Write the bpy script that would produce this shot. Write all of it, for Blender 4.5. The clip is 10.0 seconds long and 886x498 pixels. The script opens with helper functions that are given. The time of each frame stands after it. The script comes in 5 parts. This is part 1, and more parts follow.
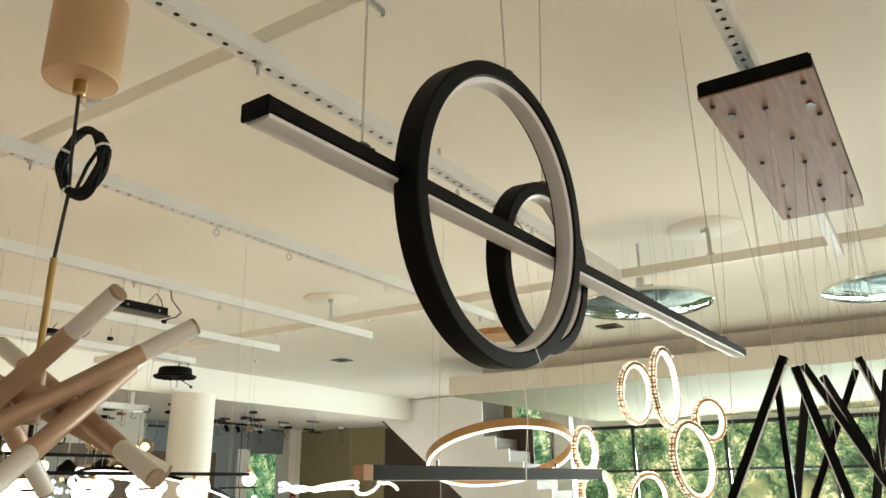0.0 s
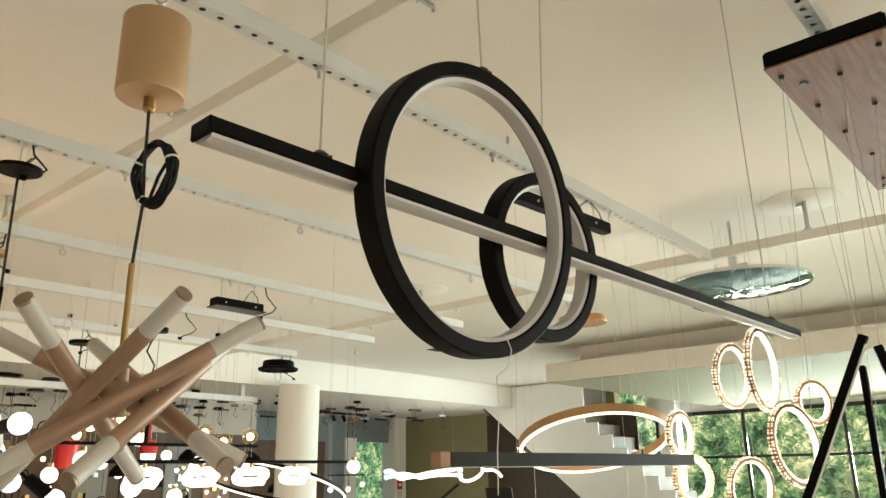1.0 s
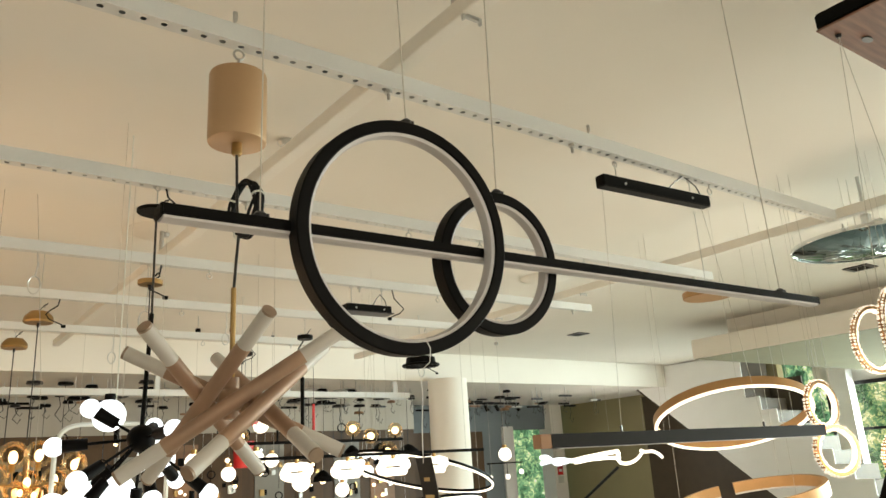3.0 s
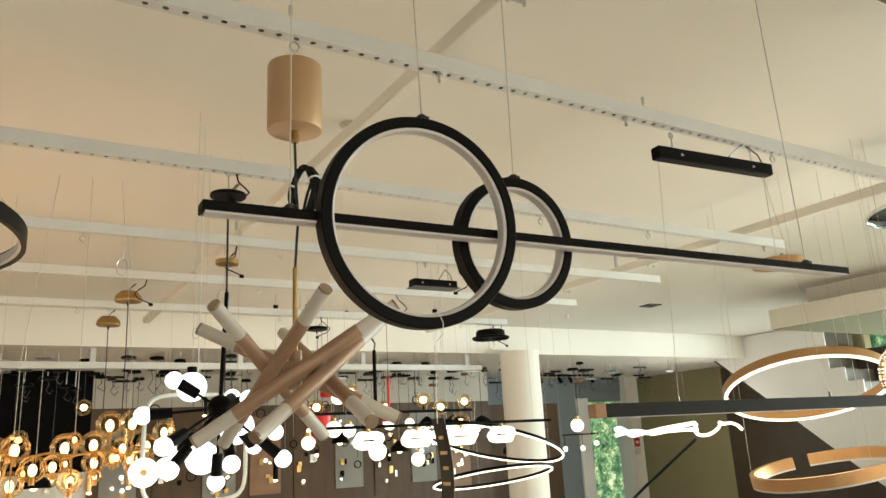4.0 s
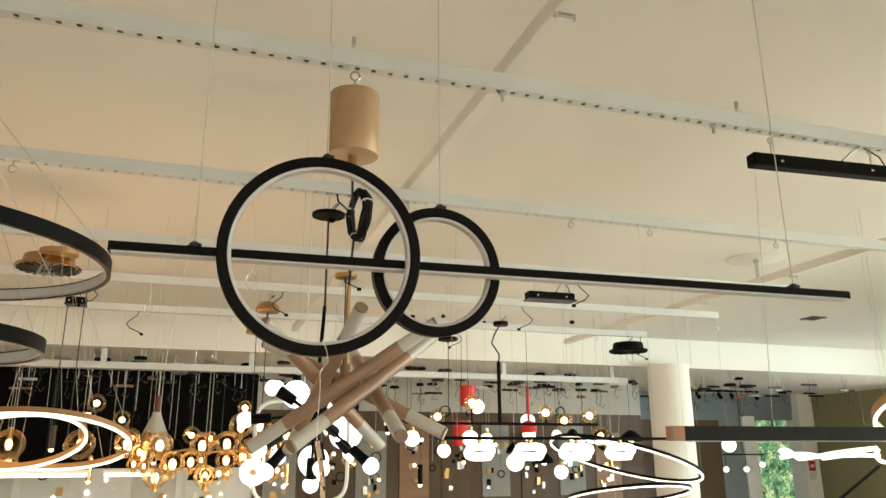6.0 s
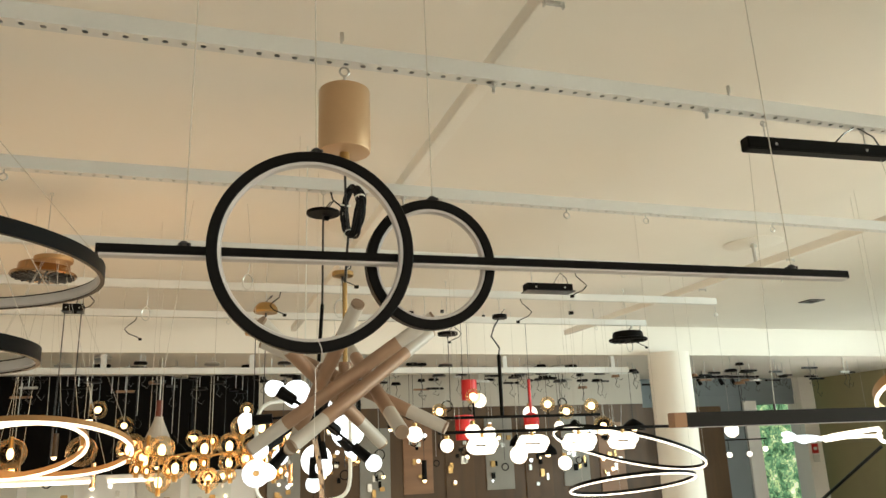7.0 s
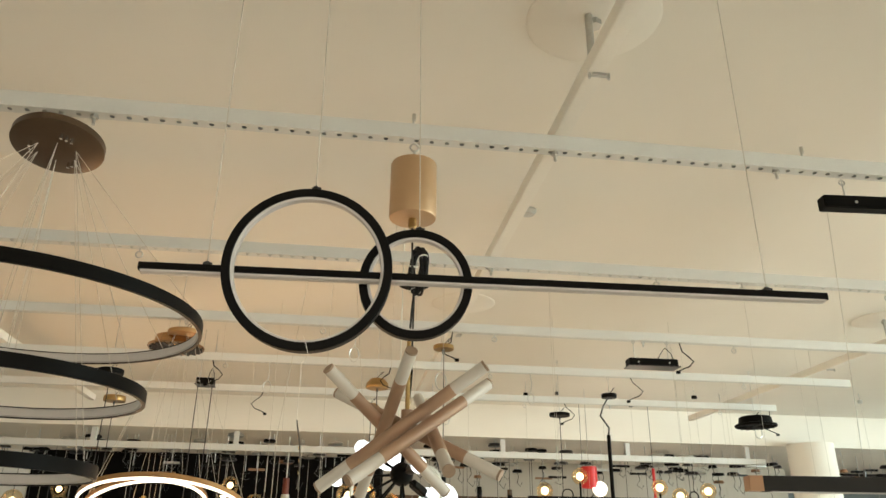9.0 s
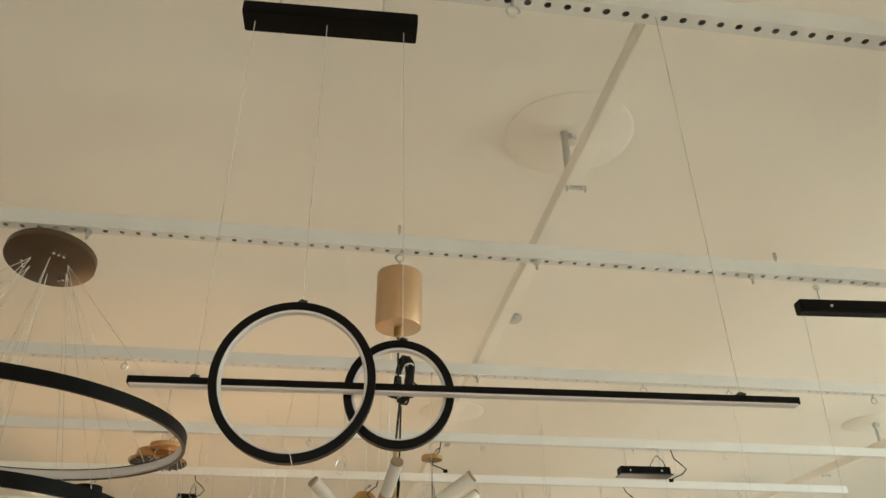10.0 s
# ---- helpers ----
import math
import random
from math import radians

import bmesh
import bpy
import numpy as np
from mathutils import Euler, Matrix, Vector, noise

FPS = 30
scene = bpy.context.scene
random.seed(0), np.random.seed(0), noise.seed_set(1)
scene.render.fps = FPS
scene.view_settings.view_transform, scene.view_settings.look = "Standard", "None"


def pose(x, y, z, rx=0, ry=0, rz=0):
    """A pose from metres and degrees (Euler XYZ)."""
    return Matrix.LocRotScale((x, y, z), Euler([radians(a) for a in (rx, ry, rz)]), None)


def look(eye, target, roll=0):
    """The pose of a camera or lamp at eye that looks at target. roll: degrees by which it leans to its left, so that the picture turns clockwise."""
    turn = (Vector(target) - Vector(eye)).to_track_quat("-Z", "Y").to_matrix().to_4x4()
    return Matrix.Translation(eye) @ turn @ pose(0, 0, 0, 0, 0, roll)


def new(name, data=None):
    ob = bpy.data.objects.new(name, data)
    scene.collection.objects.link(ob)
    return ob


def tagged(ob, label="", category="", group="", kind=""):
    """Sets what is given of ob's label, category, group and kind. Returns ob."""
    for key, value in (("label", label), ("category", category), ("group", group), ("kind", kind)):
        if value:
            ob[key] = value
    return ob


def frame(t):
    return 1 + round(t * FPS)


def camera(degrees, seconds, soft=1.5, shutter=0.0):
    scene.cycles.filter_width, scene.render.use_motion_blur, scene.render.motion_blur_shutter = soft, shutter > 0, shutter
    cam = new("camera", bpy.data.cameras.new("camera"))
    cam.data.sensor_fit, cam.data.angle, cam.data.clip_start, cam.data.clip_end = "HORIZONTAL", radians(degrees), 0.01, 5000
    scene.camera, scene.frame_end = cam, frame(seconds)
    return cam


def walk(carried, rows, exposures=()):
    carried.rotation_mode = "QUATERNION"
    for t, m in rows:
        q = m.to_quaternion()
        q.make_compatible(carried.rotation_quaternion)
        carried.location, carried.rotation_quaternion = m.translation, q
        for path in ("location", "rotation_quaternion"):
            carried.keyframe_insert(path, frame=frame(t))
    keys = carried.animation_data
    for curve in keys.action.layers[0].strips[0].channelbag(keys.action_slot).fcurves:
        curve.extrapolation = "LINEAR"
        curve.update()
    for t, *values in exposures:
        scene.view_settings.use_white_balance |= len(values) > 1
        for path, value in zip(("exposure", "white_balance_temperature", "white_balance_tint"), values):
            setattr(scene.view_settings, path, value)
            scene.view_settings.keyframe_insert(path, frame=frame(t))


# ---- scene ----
cam = camera(61.4, 10.0)
PATH = [
    (0, (0.329, -0.293, 1.709), (-0.734, 1.289, 2.313), -0.7),
    (0.5, (0.372, -0.278, 1.708), (-0.783, 1.243, 2.302), -0.6),
    (1, (0.436, -0.246, 1.706), (-0.842, 1.18, 2.283), -0.9),
    (1.5, (0.514, -0.226, 1.702), (-0.848, 1.121, 2.278), -1.9),
    (2, (0.596, -0.201, 1.693), (-0.841, 1.078, 2.241), -2.0),
    (2.5, (0.662, -0.187, 1.688), (-0.853, 0.995, 2.242), -2.7),
    (2.7, (0.683, -0.187, 1.686), (-0.847, 0.971, 2.249), -3.2),
    (3.8, (0.818, -0.197, 1.666), (-0.813, 0.84, 2.179), -3.0),
    (4, (0.838, -0.176, 1.663), (-0.833, 0.801, 2.169), -3.1),
    (4.5, (0.901, -0.078, 1.661), (-0.836, 0.75, 2.207), -0.8),
    (5, (0.964, 0.018, 1.677), (-0.837, 0.69, 2.229), 0.1),
    (5.5, (1.022, 0.11, 1.672), (-0.816, 0.674, 2.22), -0.4),
    (5.7, (1.031, 0.139, 1.672), (-0.808, 0.706, 2.214), -0.2),
    (6.8, (1.021, 0.144, 1.67), (-0.823, 0.715, 2.195), -1.2),
    (7, (1.018, 0.151, 1.67), (-0.823, 0.727, 2.198), -2.2),
    (7.5, (1.051, 0.226, 1.65), (-0.811, 0.659, 2.236), -1.5),
    (8, (1.141, 0.303, 1.591), (-0.702, 0.655, 2.285), 0.2),
    (8.5, (1.183, 0.348, 1.543), (-0.66, 0.644, 2.261), -0.8),
    (9, (1.199, 0.367, 1.502), (-0.637, 0.578, 2.267), 0.6),
    (9.5, (1.221, 0.383, 1.487), (-0.563, 0.606, 2.364), 0.0),
    (10, (1.253, 0.373, 1.486), (-0.453, 0.599, 2.505), -0.5),
]
EXPOSURES = [(0.0, -0.34), (2.5, -0.37), (5.0, -0.34), (8.5, -0.32), (9.5, -0.28), (10.0, -0.38)]
walk(cam, [(t, look(eye, target, roll)) for t, eye, target, roll in PATH], EXPOSURES)
# ---------- world, light, exposure ----------
world = bpy.data.worlds.new("world")
scene.world = world
world.use_nodes = True
sky = world.node_tree.nodes.new("ShaderNodeTexSky")
sky.sky_type, sky.sun_disc = "NISHITA", False
sky.sun_elevation, sky.sun_rotation = radians(38), radians(60)
world.node_tree.links.new(sky.outputs[0], world.node_tree.nodes["Background"].inputs[0])
world.node_tree.nodes["Background"].inputs[1].default_value = 0.12

WARM, NEUTRAL, COOL = (1.0, 0.61, 0.31), (1.0, 0.82, 0.60), (0.85, 1.0, 0.96)
WHITE_GLOW = (1.0, 0.96, 0.86)


def sun_lamp():
    data = bpy.data.lights.new("sun", "SUN")
    data.energy, data.angle, data.color = 4.5, radians(0.5), (1.0, 0.95, 0.87)
    ob = new("sun", data)
    ob.matrix_world = look((8, 30, 20), (-2, 12, 0))


def lamp_glow(x, y, z, watts, colour, radius=0.40):
    data = bpy.data.lights.new("lamp_glow", "POINT")
    data.energy, data.color, data.shadow_soft_size = watts, colour, radius
    new("lamp_glow", data).location = (x, y, z)


def opening_light(eye, target, sx, sy, watts, colour):
    data = bpy.data.lights.new("opening_light", "AREA")
    data.shape, data.size, data.size_y = "RECTANGLE", sx, sy
    data.energy, data.color = watts, colour
    new("opening_light", data).matrix_world = look(eye, target)


sun_lamp()
# soft point lamps added near and below the lit fixtures of the showroom
lamp_glow(-3.96, 0.20, 1.45, 20, WARM)
lamp_glow(-2.50, 0.62, 1.45, 6, NEUTRAL)
lamp_glow(-3.66, 2.40, 1.45, 11, NEUTRAL)
lamp_glow(-3.90, -0.80, 1.55, 28, WARM)
lamp_glow(-5.50, 4.20, 1.20, 28, NEUTRAL)
lamp_glow(-2.55, 4.60, 1.65, 21, NEUTRAL)
lamp_glow(-1.25, 4.60, 1.80, 29, NEUTRAL)
lamp_glow(-7.00, 2.90, 1.45, 32, NEUTRAL)
lamp_glow(-9.80, 0.50, 1.40, 10, WARM)
lamp_glow(-9.60, 4.50, 1.40, 15, NEUTRAL)
lamp_glow(-9.10, 10.8, 1.50, 60, WHITE_GLOW)
# warm fill added on the south side, with no fixture of its own
lamp_glow(-5.60, -1.60, 1.45, 44, WARM)
# daylight in the garden window opening, aimed down to bounce off the floor
opening_light((-1.2, 14.05, 1.85), (-5.6, 0, -9), 9.6, 1.1, 2000, COOL)
# fill lamp added in an unseen opening behind the camera, aimed down
opening_light((4.30, 2.00, 1.55), (2.7, 1.9, -1.9), 10.0, 2.2, 390, (1.0, 0.90, 0.725))

# ---------- materials ----------


def material(name, colour, rough=0.5, metal=0.0, vary=0.08, scale=6.0, bump=0.0, fine=80.0, emit=None, strength=0.0, coat=0.0, stain=0.0, sheen=0.5):
    """A surface with broad patches, fine grain and a slight relief, all in metres."""
    m = bpy.data.materials.new(name)
    m.use_nodes = True
    nt = m.node_tree
    bsdf = nt.nodes["Principled BSDF"]
    bsdf.inputs["Roughness"].default_value = rough
    bsdf.inputs["Metallic"].default_value = metal
    bsdf.inputs["Coat Weight"].default_value = coat
    bsdf.inputs["Specular IOR Level"].default_value = sheen
    where = nt.nodes.new("ShaderNodeTexCoord")
    big = nt.nodes.new("ShaderNodeTexNoise")
    big.inputs["Scale"].default_value, big.inputs["Detail"].default_value = scale, 5
    small = nt.nodes.new("ShaderNodeTexNoise")
    small.inputs["Scale"].default_value, small.inputs["Detail"].default_value = fine, 3
    for n in (big, small):
        nt.links.new(where.outputs["Object"], n.inputs["Vector"])
    both = nt.nodes.new("ShaderNodeMath")
    both.operation = "MULTIPLY_ADD"
    both.inputs[1].default_value, both.inputs[2].default_value = 0.35, 0.0
    nt.links.new(small.outputs["Fac"], both.inputs[0])
    add = nt.nodes.new("ShaderNodeMath")
    add.operation = "ADD"
    nt.links.new(big.outputs["Fac"], add.inputs[0])
    nt.links.new(both.outputs[0], add.inputs[1])
    ramp = nt.nodes.new("ShaderNodeMapRange")
    ramp.inputs["From Min"].default_value, ramp.inputs["From Max"].default_value = 0.4, 0.95
    ramp.inputs["To Min"].default_value, ramp.inputs["To Max"].default_value = 1 - vary, 1 + vary
    nt.links.new(add.outputs[0], ramp.inputs["Value"])
    mix = nt.nodes.new("ShaderNodeVectorMath")
    mix.operation = "SCALE"
    mix.inputs[0].default_value = colour[:3]
    nt.links.new(ramp.outputs[0], mix.inputs["Scale"])
    nt.links.new(mix.outputs[0], bsdf.inputs["Base Color"])
    if stain:
        rr = nt.nodes.new("ShaderNodeMapRange")
        rr.inputs["To Min"].default_value, rr.inputs["To Max"].default_value = max(rough - stain, 0.02), min(rough + stain, 1)
        nt.links.new(big.outputs["Fac"], rr.inputs["Value"])
        nt.links.new(rr.outputs[0], bsdf.inputs["Roughness"])
    if bump:
        b = nt.nodes.new("ShaderNodeBump")
        b.inputs["Strength"].default_value, b.inputs["Distance"].default_value = 0.4, bump
        nt.links.new(small.outputs["Fac"], b.inputs["Height"])
        nt.links.new(b.outputs[0], bsdf.inputs["Normal"])
    if emit:
        bsdf.inputs["Emission Color"].default_value = (*emit, 1)
        bsdf.inputs["Emission Strength"].default_value = strength
    return m


def glass_material(name, colour, rough=0.02, mixed=0.5):
    """Thin blown glass: mostly clear tint, with a glossy skin by Fresnel."""
    m = bpy.data.materials.new(name)
    m.use_nodes = True
    nt = m.node_tree
    nt.nodes.remove(nt.nodes["Principled BSDF"])
    clear = nt.nodes.new("ShaderNodeBsdfTransparent")
    clear.inputs[0].default_value = (*colour, 1)
    gloss = nt.nodes.new("ShaderNodeBsdfGlossy")
    gloss.inputs["Roughness"].default_value = rough
    gloss.inputs["Color"].default_value = (*(min(1, c * 1.02) for c in colour), 1)
    fres = nt.nodes.new("ShaderNodeFresnel")
    fres.inputs["IOR"].default_value = 1.5
    mix = nt.nodes.new("ShaderNodeMixShader")
    weak = nt.nodes.new("ShaderNodeMath")
    weak.operation = "MULTIPLY"
    weak.inputs[1].default_value = mixed
    nt.links.new(fres.outputs[0], weak.inputs[0])
    nt.links.new(weak.outputs[0], mix.inputs[0])
    nt.links.new(clear.outputs[0], mix.inputs[1])
    nt.links.new(gloss.outputs[0], mix.inputs[2])
    nt.links.new(mix.outputs[0], nt.nodes["Material Output"].inputs["Surface"])
    return m


def brushed(name, colour, rough, metal, along=(1, 1, 60)):
    """A drawn or wood-grained surface, streaked along one axis."""
    m = material(name, colour, rough, metal, vary=0.0)
    nt = m.node_tree
    bsdf = nt.nodes["Principled BSDF"]
    where = nt.nodes.new("ShaderNodeTexCoord")
    mapping = nt.nodes.new("ShaderNodeMapping")
    mapping.inputs["Scale"].default_value = along
    streak = nt.nodes.new("ShaderNodeTexNoise")
    streak.inputs["Scale"].default_value, streak.inputs["Detail"].default_value = 6, 6
    nt.links.new(where.outputs["Object"], mapping.inputs[0])
    nt.links.new(mapping.outputs[0], streak.inputs["Vector"])
    ramp = nt.nodes.new("ShaderNodeValToRGB")
    ramp.color_ramp.elements[0].position, ramp.color_ramp.elements[1].position = 0.3, 0.7
    ramp.color_ramp.elements[0].color = (*(c * 0.72 for c in colour), 1)
    ramp.color_ramp.elements[1].color = (*(min(c * 1.18, 1) for c in colour), 1)
    nt.links.new(streak.outputs["Fac"], ramp.inputs[0])
    nt.links.new(ramp.outputs[0], bsdf.inputs["Base Color"])
    return m


def foliage_backdrop():
    """Glowing backdrop of leaves far outside the glass, sun and shade painted in."""
    m = bpy.data.materials.new("garden_backdrop")
    m.use_nodes = True
    nt = m.node_tree
    bsdf = nt.nodes["Principled BSDF"]
    where = nt.nodes.new("ShaderNodeTexCoord")
    leaf = nt.nodes.new("ShaderNodeTexVoronoi")
    leaf.inputs["Scale"].default_value = 15.0
    warp = nt.nodes.new("ShaderNodeTexNoise")
    warp.inputs["Scale"].default_value, warp.inputs["Detail"].default_value = 2.6, 10
    nt.links.new(where.outputs["Object"], warp.inputs["Vector"])
    bend = nt.nodes.new("ShaderNodeVectorMath")
    bend.operation = "ADD"
    nt.links.new(where.outputs["Object"], bend.inputs[0])
    nt.links.new(warp.outputs["Color"], bend.inputs[1])
    nt.links.new(bend.outputs[0], leaf.inputs["Vector"])
    mixv = nt.nodes.new("ShaderNodeMath")
    mixv.operation = "MULTIPLY_ADD"
    mixv.inputs[1].default_value = 0.30
    tone = nt.nodes.new("ShaderNodeSeparateColor")
    nt.links.new(leaf.outputs["Color"], tone.inputs[0])
    nt.links.new(tone.outputs[0], mixv.inputs[0])
    nt.links.new(warp.outputs["Fac"], mixv.inputs[2])
    # emission ramp: shaded gaps up to sunlit leaves, all painted
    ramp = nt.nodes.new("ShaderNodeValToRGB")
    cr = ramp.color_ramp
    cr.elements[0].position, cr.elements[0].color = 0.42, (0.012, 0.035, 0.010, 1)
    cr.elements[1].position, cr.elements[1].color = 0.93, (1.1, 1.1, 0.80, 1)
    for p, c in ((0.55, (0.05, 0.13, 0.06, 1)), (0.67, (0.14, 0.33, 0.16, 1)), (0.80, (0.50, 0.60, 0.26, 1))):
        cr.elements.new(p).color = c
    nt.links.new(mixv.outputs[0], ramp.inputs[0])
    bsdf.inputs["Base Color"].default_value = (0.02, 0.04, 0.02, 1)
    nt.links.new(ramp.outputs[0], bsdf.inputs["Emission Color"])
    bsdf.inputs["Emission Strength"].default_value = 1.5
    return m


CEILING = material("ceiling_paint", (0.80, 0.763, 0.69), 0.85, vary=0.025, scale=0.9, bump=0.0015, fine=220)
WHITE = material("white_paint", (0.80, 0.79, 0.76), 0.7, vary=0.03, scale=2, bump=0.001, fine=160)
RAIL = material("rail_white", (0.64, 0.645, 0.62), 0.5, vary=0.04, scale=5)
BEAMS = material("beam_white", (0.80, 0.77, 0.70), 0.6, vary=0.05, scale=3)
OLIVE = material("olive_paint", (0.30, 0.26, 0.14), 0.8, vary=0.06, scale=1.5)
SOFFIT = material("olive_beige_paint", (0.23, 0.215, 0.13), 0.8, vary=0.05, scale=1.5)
TAUPE = material("taupe_paint", (0.50, 0.47, 0.41), 0.8, vary=0.05, scale=1.5)
GREYBLUE = material("grey_blue_paint", (0.20, 0.235, 0.25), 0.7, vary=0.05, scale=1.5)
DARKWALL = material("black_wall", (0.004, 0.0034, 0.0032), 0.8, vary=0.2, scale=2, sheen=0.1)
FLOOR = material("pale_bounce_floor", (0.42, 0.39, 0.34), 0.35, vary=0.08, scale=1.2)
BLACK = material("black_powder_coat", (0.0029, 0.0026, 0.0023), 0.5, vary=0.15, scale=14, bump=0.0004, fine=900, sheen=0.08)
BLACKGLOSS = material("black_plastic", (0.012, 0.012, 0.013), 0.28, vary=0.1, scale=20)
DIFFUSER = material("white_silicone_diffuser", (0.50, 0.48, 0.475), 0.38, vary=0.03, scale=18, stain=0.08)
GOLDCAN = material("champagne_lacquer", (0.50, 0.33, 0.185), 0.42, 0.5, vary=0.04, scale=9, bump=0.0004, fine=700)
BRASS = material("brass", (0.42, 0.275, 0.115), 0.36, 1.0, vary=0.1, scale=10)
ROSEWOOD = brushed("rose_gold_tube", (0.35, 0.222, 0.145), 0.5, 0.3, (1, 1, 0.04))
GREYBOARD = material("grey_board", (0.27, 0.265, 0.24), 0.6, vary=0.08, scale=4)
MAHOGANY = brushed("reddish_wood", (0.17, 0.032, 0.015), 0.5, 0.0, (1, 1, 0.1))
CABLE = material("black_textile_cable", (0.008, 0.008, 0.009), 0.6, vary=0.1, scale=40, sheen=0.2)
FROST = material("frosted_acrylic", (0.53, 0.50, 0.45), 0.45, vary=0.03, scale=12)
TIPCAP = material("bronze_cap", (0.30, 0.22, 0.16), 0.4, 0.5, vary=0.08)
CHROME = material("chrome", (0.78, 0.80, 0.80), 0.06, 1.0, vary=0.03)
STEEL = material("zinc_steel", (0.55, 0.55, 0.53), 0.35, 0.9, vary=0.1, scale=20)
WIRE = material("steel_wire", (0.52, 0.49, 0.43), 0.45, 0.3, vary=0.03, scale=20)
THREAD = material("clear_thread", (0.72, 0.70, 0.65), 0.3, vary=0.05)
PLATE = brushed("brushed_bronze_plate", (0.215, 0.104, 0.060), 0.6, 0.1, (12, 1, 1))
BRONZE = material("bronze_mirror", (0.42, 0.25, 0.13), 0.16, 1.0, vary=0.1)
WOOD = brushed("oiled_wood", (0.30, 0.16, 0.08), 0.5, 0.0, (1, 0.1, 1))
SHELFWOOD = brushed("shelf_wood", (0.088, 0.045, 0.014), 0.55, 0.0, (1, 1, 0.1))
RED = material("red_enamel", (0.55, 0.02, 0.02), 0.35, vary=0.06)
SMOKE = glass_material("smoked_glass", (0.80, 0.72, 0.60))
AMBER = glass_material("amber_glass", (0.95, 0.87, 0.73), 0.02, 0.4)
CRYSTAL = glass_material("clear_crystal", (0.96, 0.92, 0.86), 0.05)
LED = material("led_warm_white", (0.9, 0.88, 0.82), 0.5, emit=(1.0, 0.90, 0.74), strength=2.4)
LEDWARM = material("led_amber", (0.9, 0.8, 0.6), 0.5, emit=(1.0, 0.78, 0.46), strength=5.0)
LEDCOOL = material("led_daylight", (0.9, 0.92, 0.95), 0.5, emit=(0.88, 0.95, 1.0), strength=2.6)
LEDSOFT = material("glowing_crystal", (0.85, 0.8, 0.72), 0.25, emit=(1.0, 0.84, 0.64), strength=1.1)
# dish chrome: the dark teal of garden and floor reflections is its base colour
MIRROR = material("chrome_teal_reflection", (0.075, 0.125, 0.135), 0.05, 1.0, vary=0.05)
UNDERSTAIR = material("dark_brown_understair", (0.05, 0.034, 0.018), 0.6, vary=0.12)
GREYMETAL = material("dark_grey_anodised", (0.011, 0.0095, 0.008), 0.6, 0.0, vary=0.1, scale=12, sheen=0.22)
GOLDPRINT = material("gold_print", (0.55, 0.40, 0.18), 0.4, 0.6)
GOLDBAND = material("gold_band", (0.44, 0.26, 0.115), 0.42, 0.65, vary=0.08, scale=10)
PAPER = material("white_card", (0.70, 0.72, 0.66), 0.6, vary=0.04)
BLACKCARD = material("black_card", (0.015, 0.013, 0.012), 0.35, vary=0.1)
GREYPRINT = material("pale_print", (0.6, 0.58, 0.52), 0.6)
GARDEN = foliage_backdrop()

# ---------- shapes ----------


def box(sx, sy, sz, at=(0, 0, 0), bevel=0.0):
    bm = bmesh.new()
    bmesh.ops.create_cube(bm, size=1, matrix=Matrix.Translation(at) @ Matrix.Diagonal((sx, sy, sz, 1)))
    if bevel:
        bmesh.ops.bevel(bm, geom=bm.edges[:], offset=bevel, segments=2, affect="EDGES")
    bm.verts.index_update()
    out = ([v.co.copy() for v in bm.verts], [[v.index for v in f.verts] for f in bm.faces])
    bm.free()
    return out


def lathe(profile, n=32, closed=False):
    """Turns a list of (radius, height) round z; closed: the profile is a loop."""
    vs, fs, k = [], [], len(profile)
    for i in range(n):
        a = 2 * math.pi * i / n
        vs += [Vector((r * math.cos(a), r * math.sin(a), z)) for r, z in profile]
    for i in range(n):
        j = (i + 1) % n
        for p in range(k if closed else k - 1):
            q = (p + 1) % k
            fs.append([i * k + p, j * k + p, j * k + q, i * k + q])
    return vs, fs


def ball(r, n=20, m=12, at=(0, 0, 0)):
    geo = lathe([(max(r * math.sin(math.pi * i / m), 1e-5), -r * math.cos(math.pi * i / m)) for i in range(m + 1)], n)
    return moved(geo, Matrix.Translation(at))


def hoop(radius, wide, high, n=72, chamfer=0.0015):
    """A flat band bent into a circle: outer radius, radial width, axial height."""
    r0, r1, h, c = radius - wide, radius, high / 2, chamfer
    return lathe([(r1, -h + c), (r1, h - c), (r1 - c, h), (r0 + c, h), (r0, h - c), (r0, -h + c), (r0 + c, -h), (r1 - c, -h)], n, True)


def rod(a, b, r, n=12, r2=None):
    """A capped straight rod from a to b."""
    a, b = Vector(a), Vector(b)
    long = (b - a).length
    r2 = r if r2 is None else r2
    geo = lathe([(1e-5, 0), (r, 0), (r2, long), (1e-5, long)], n)
    turn = (b - a).to_track_quat("Z", "Y").to_matrix().to_4x4()
    return moved(geo, Matrix.Translation(a) @ turn)


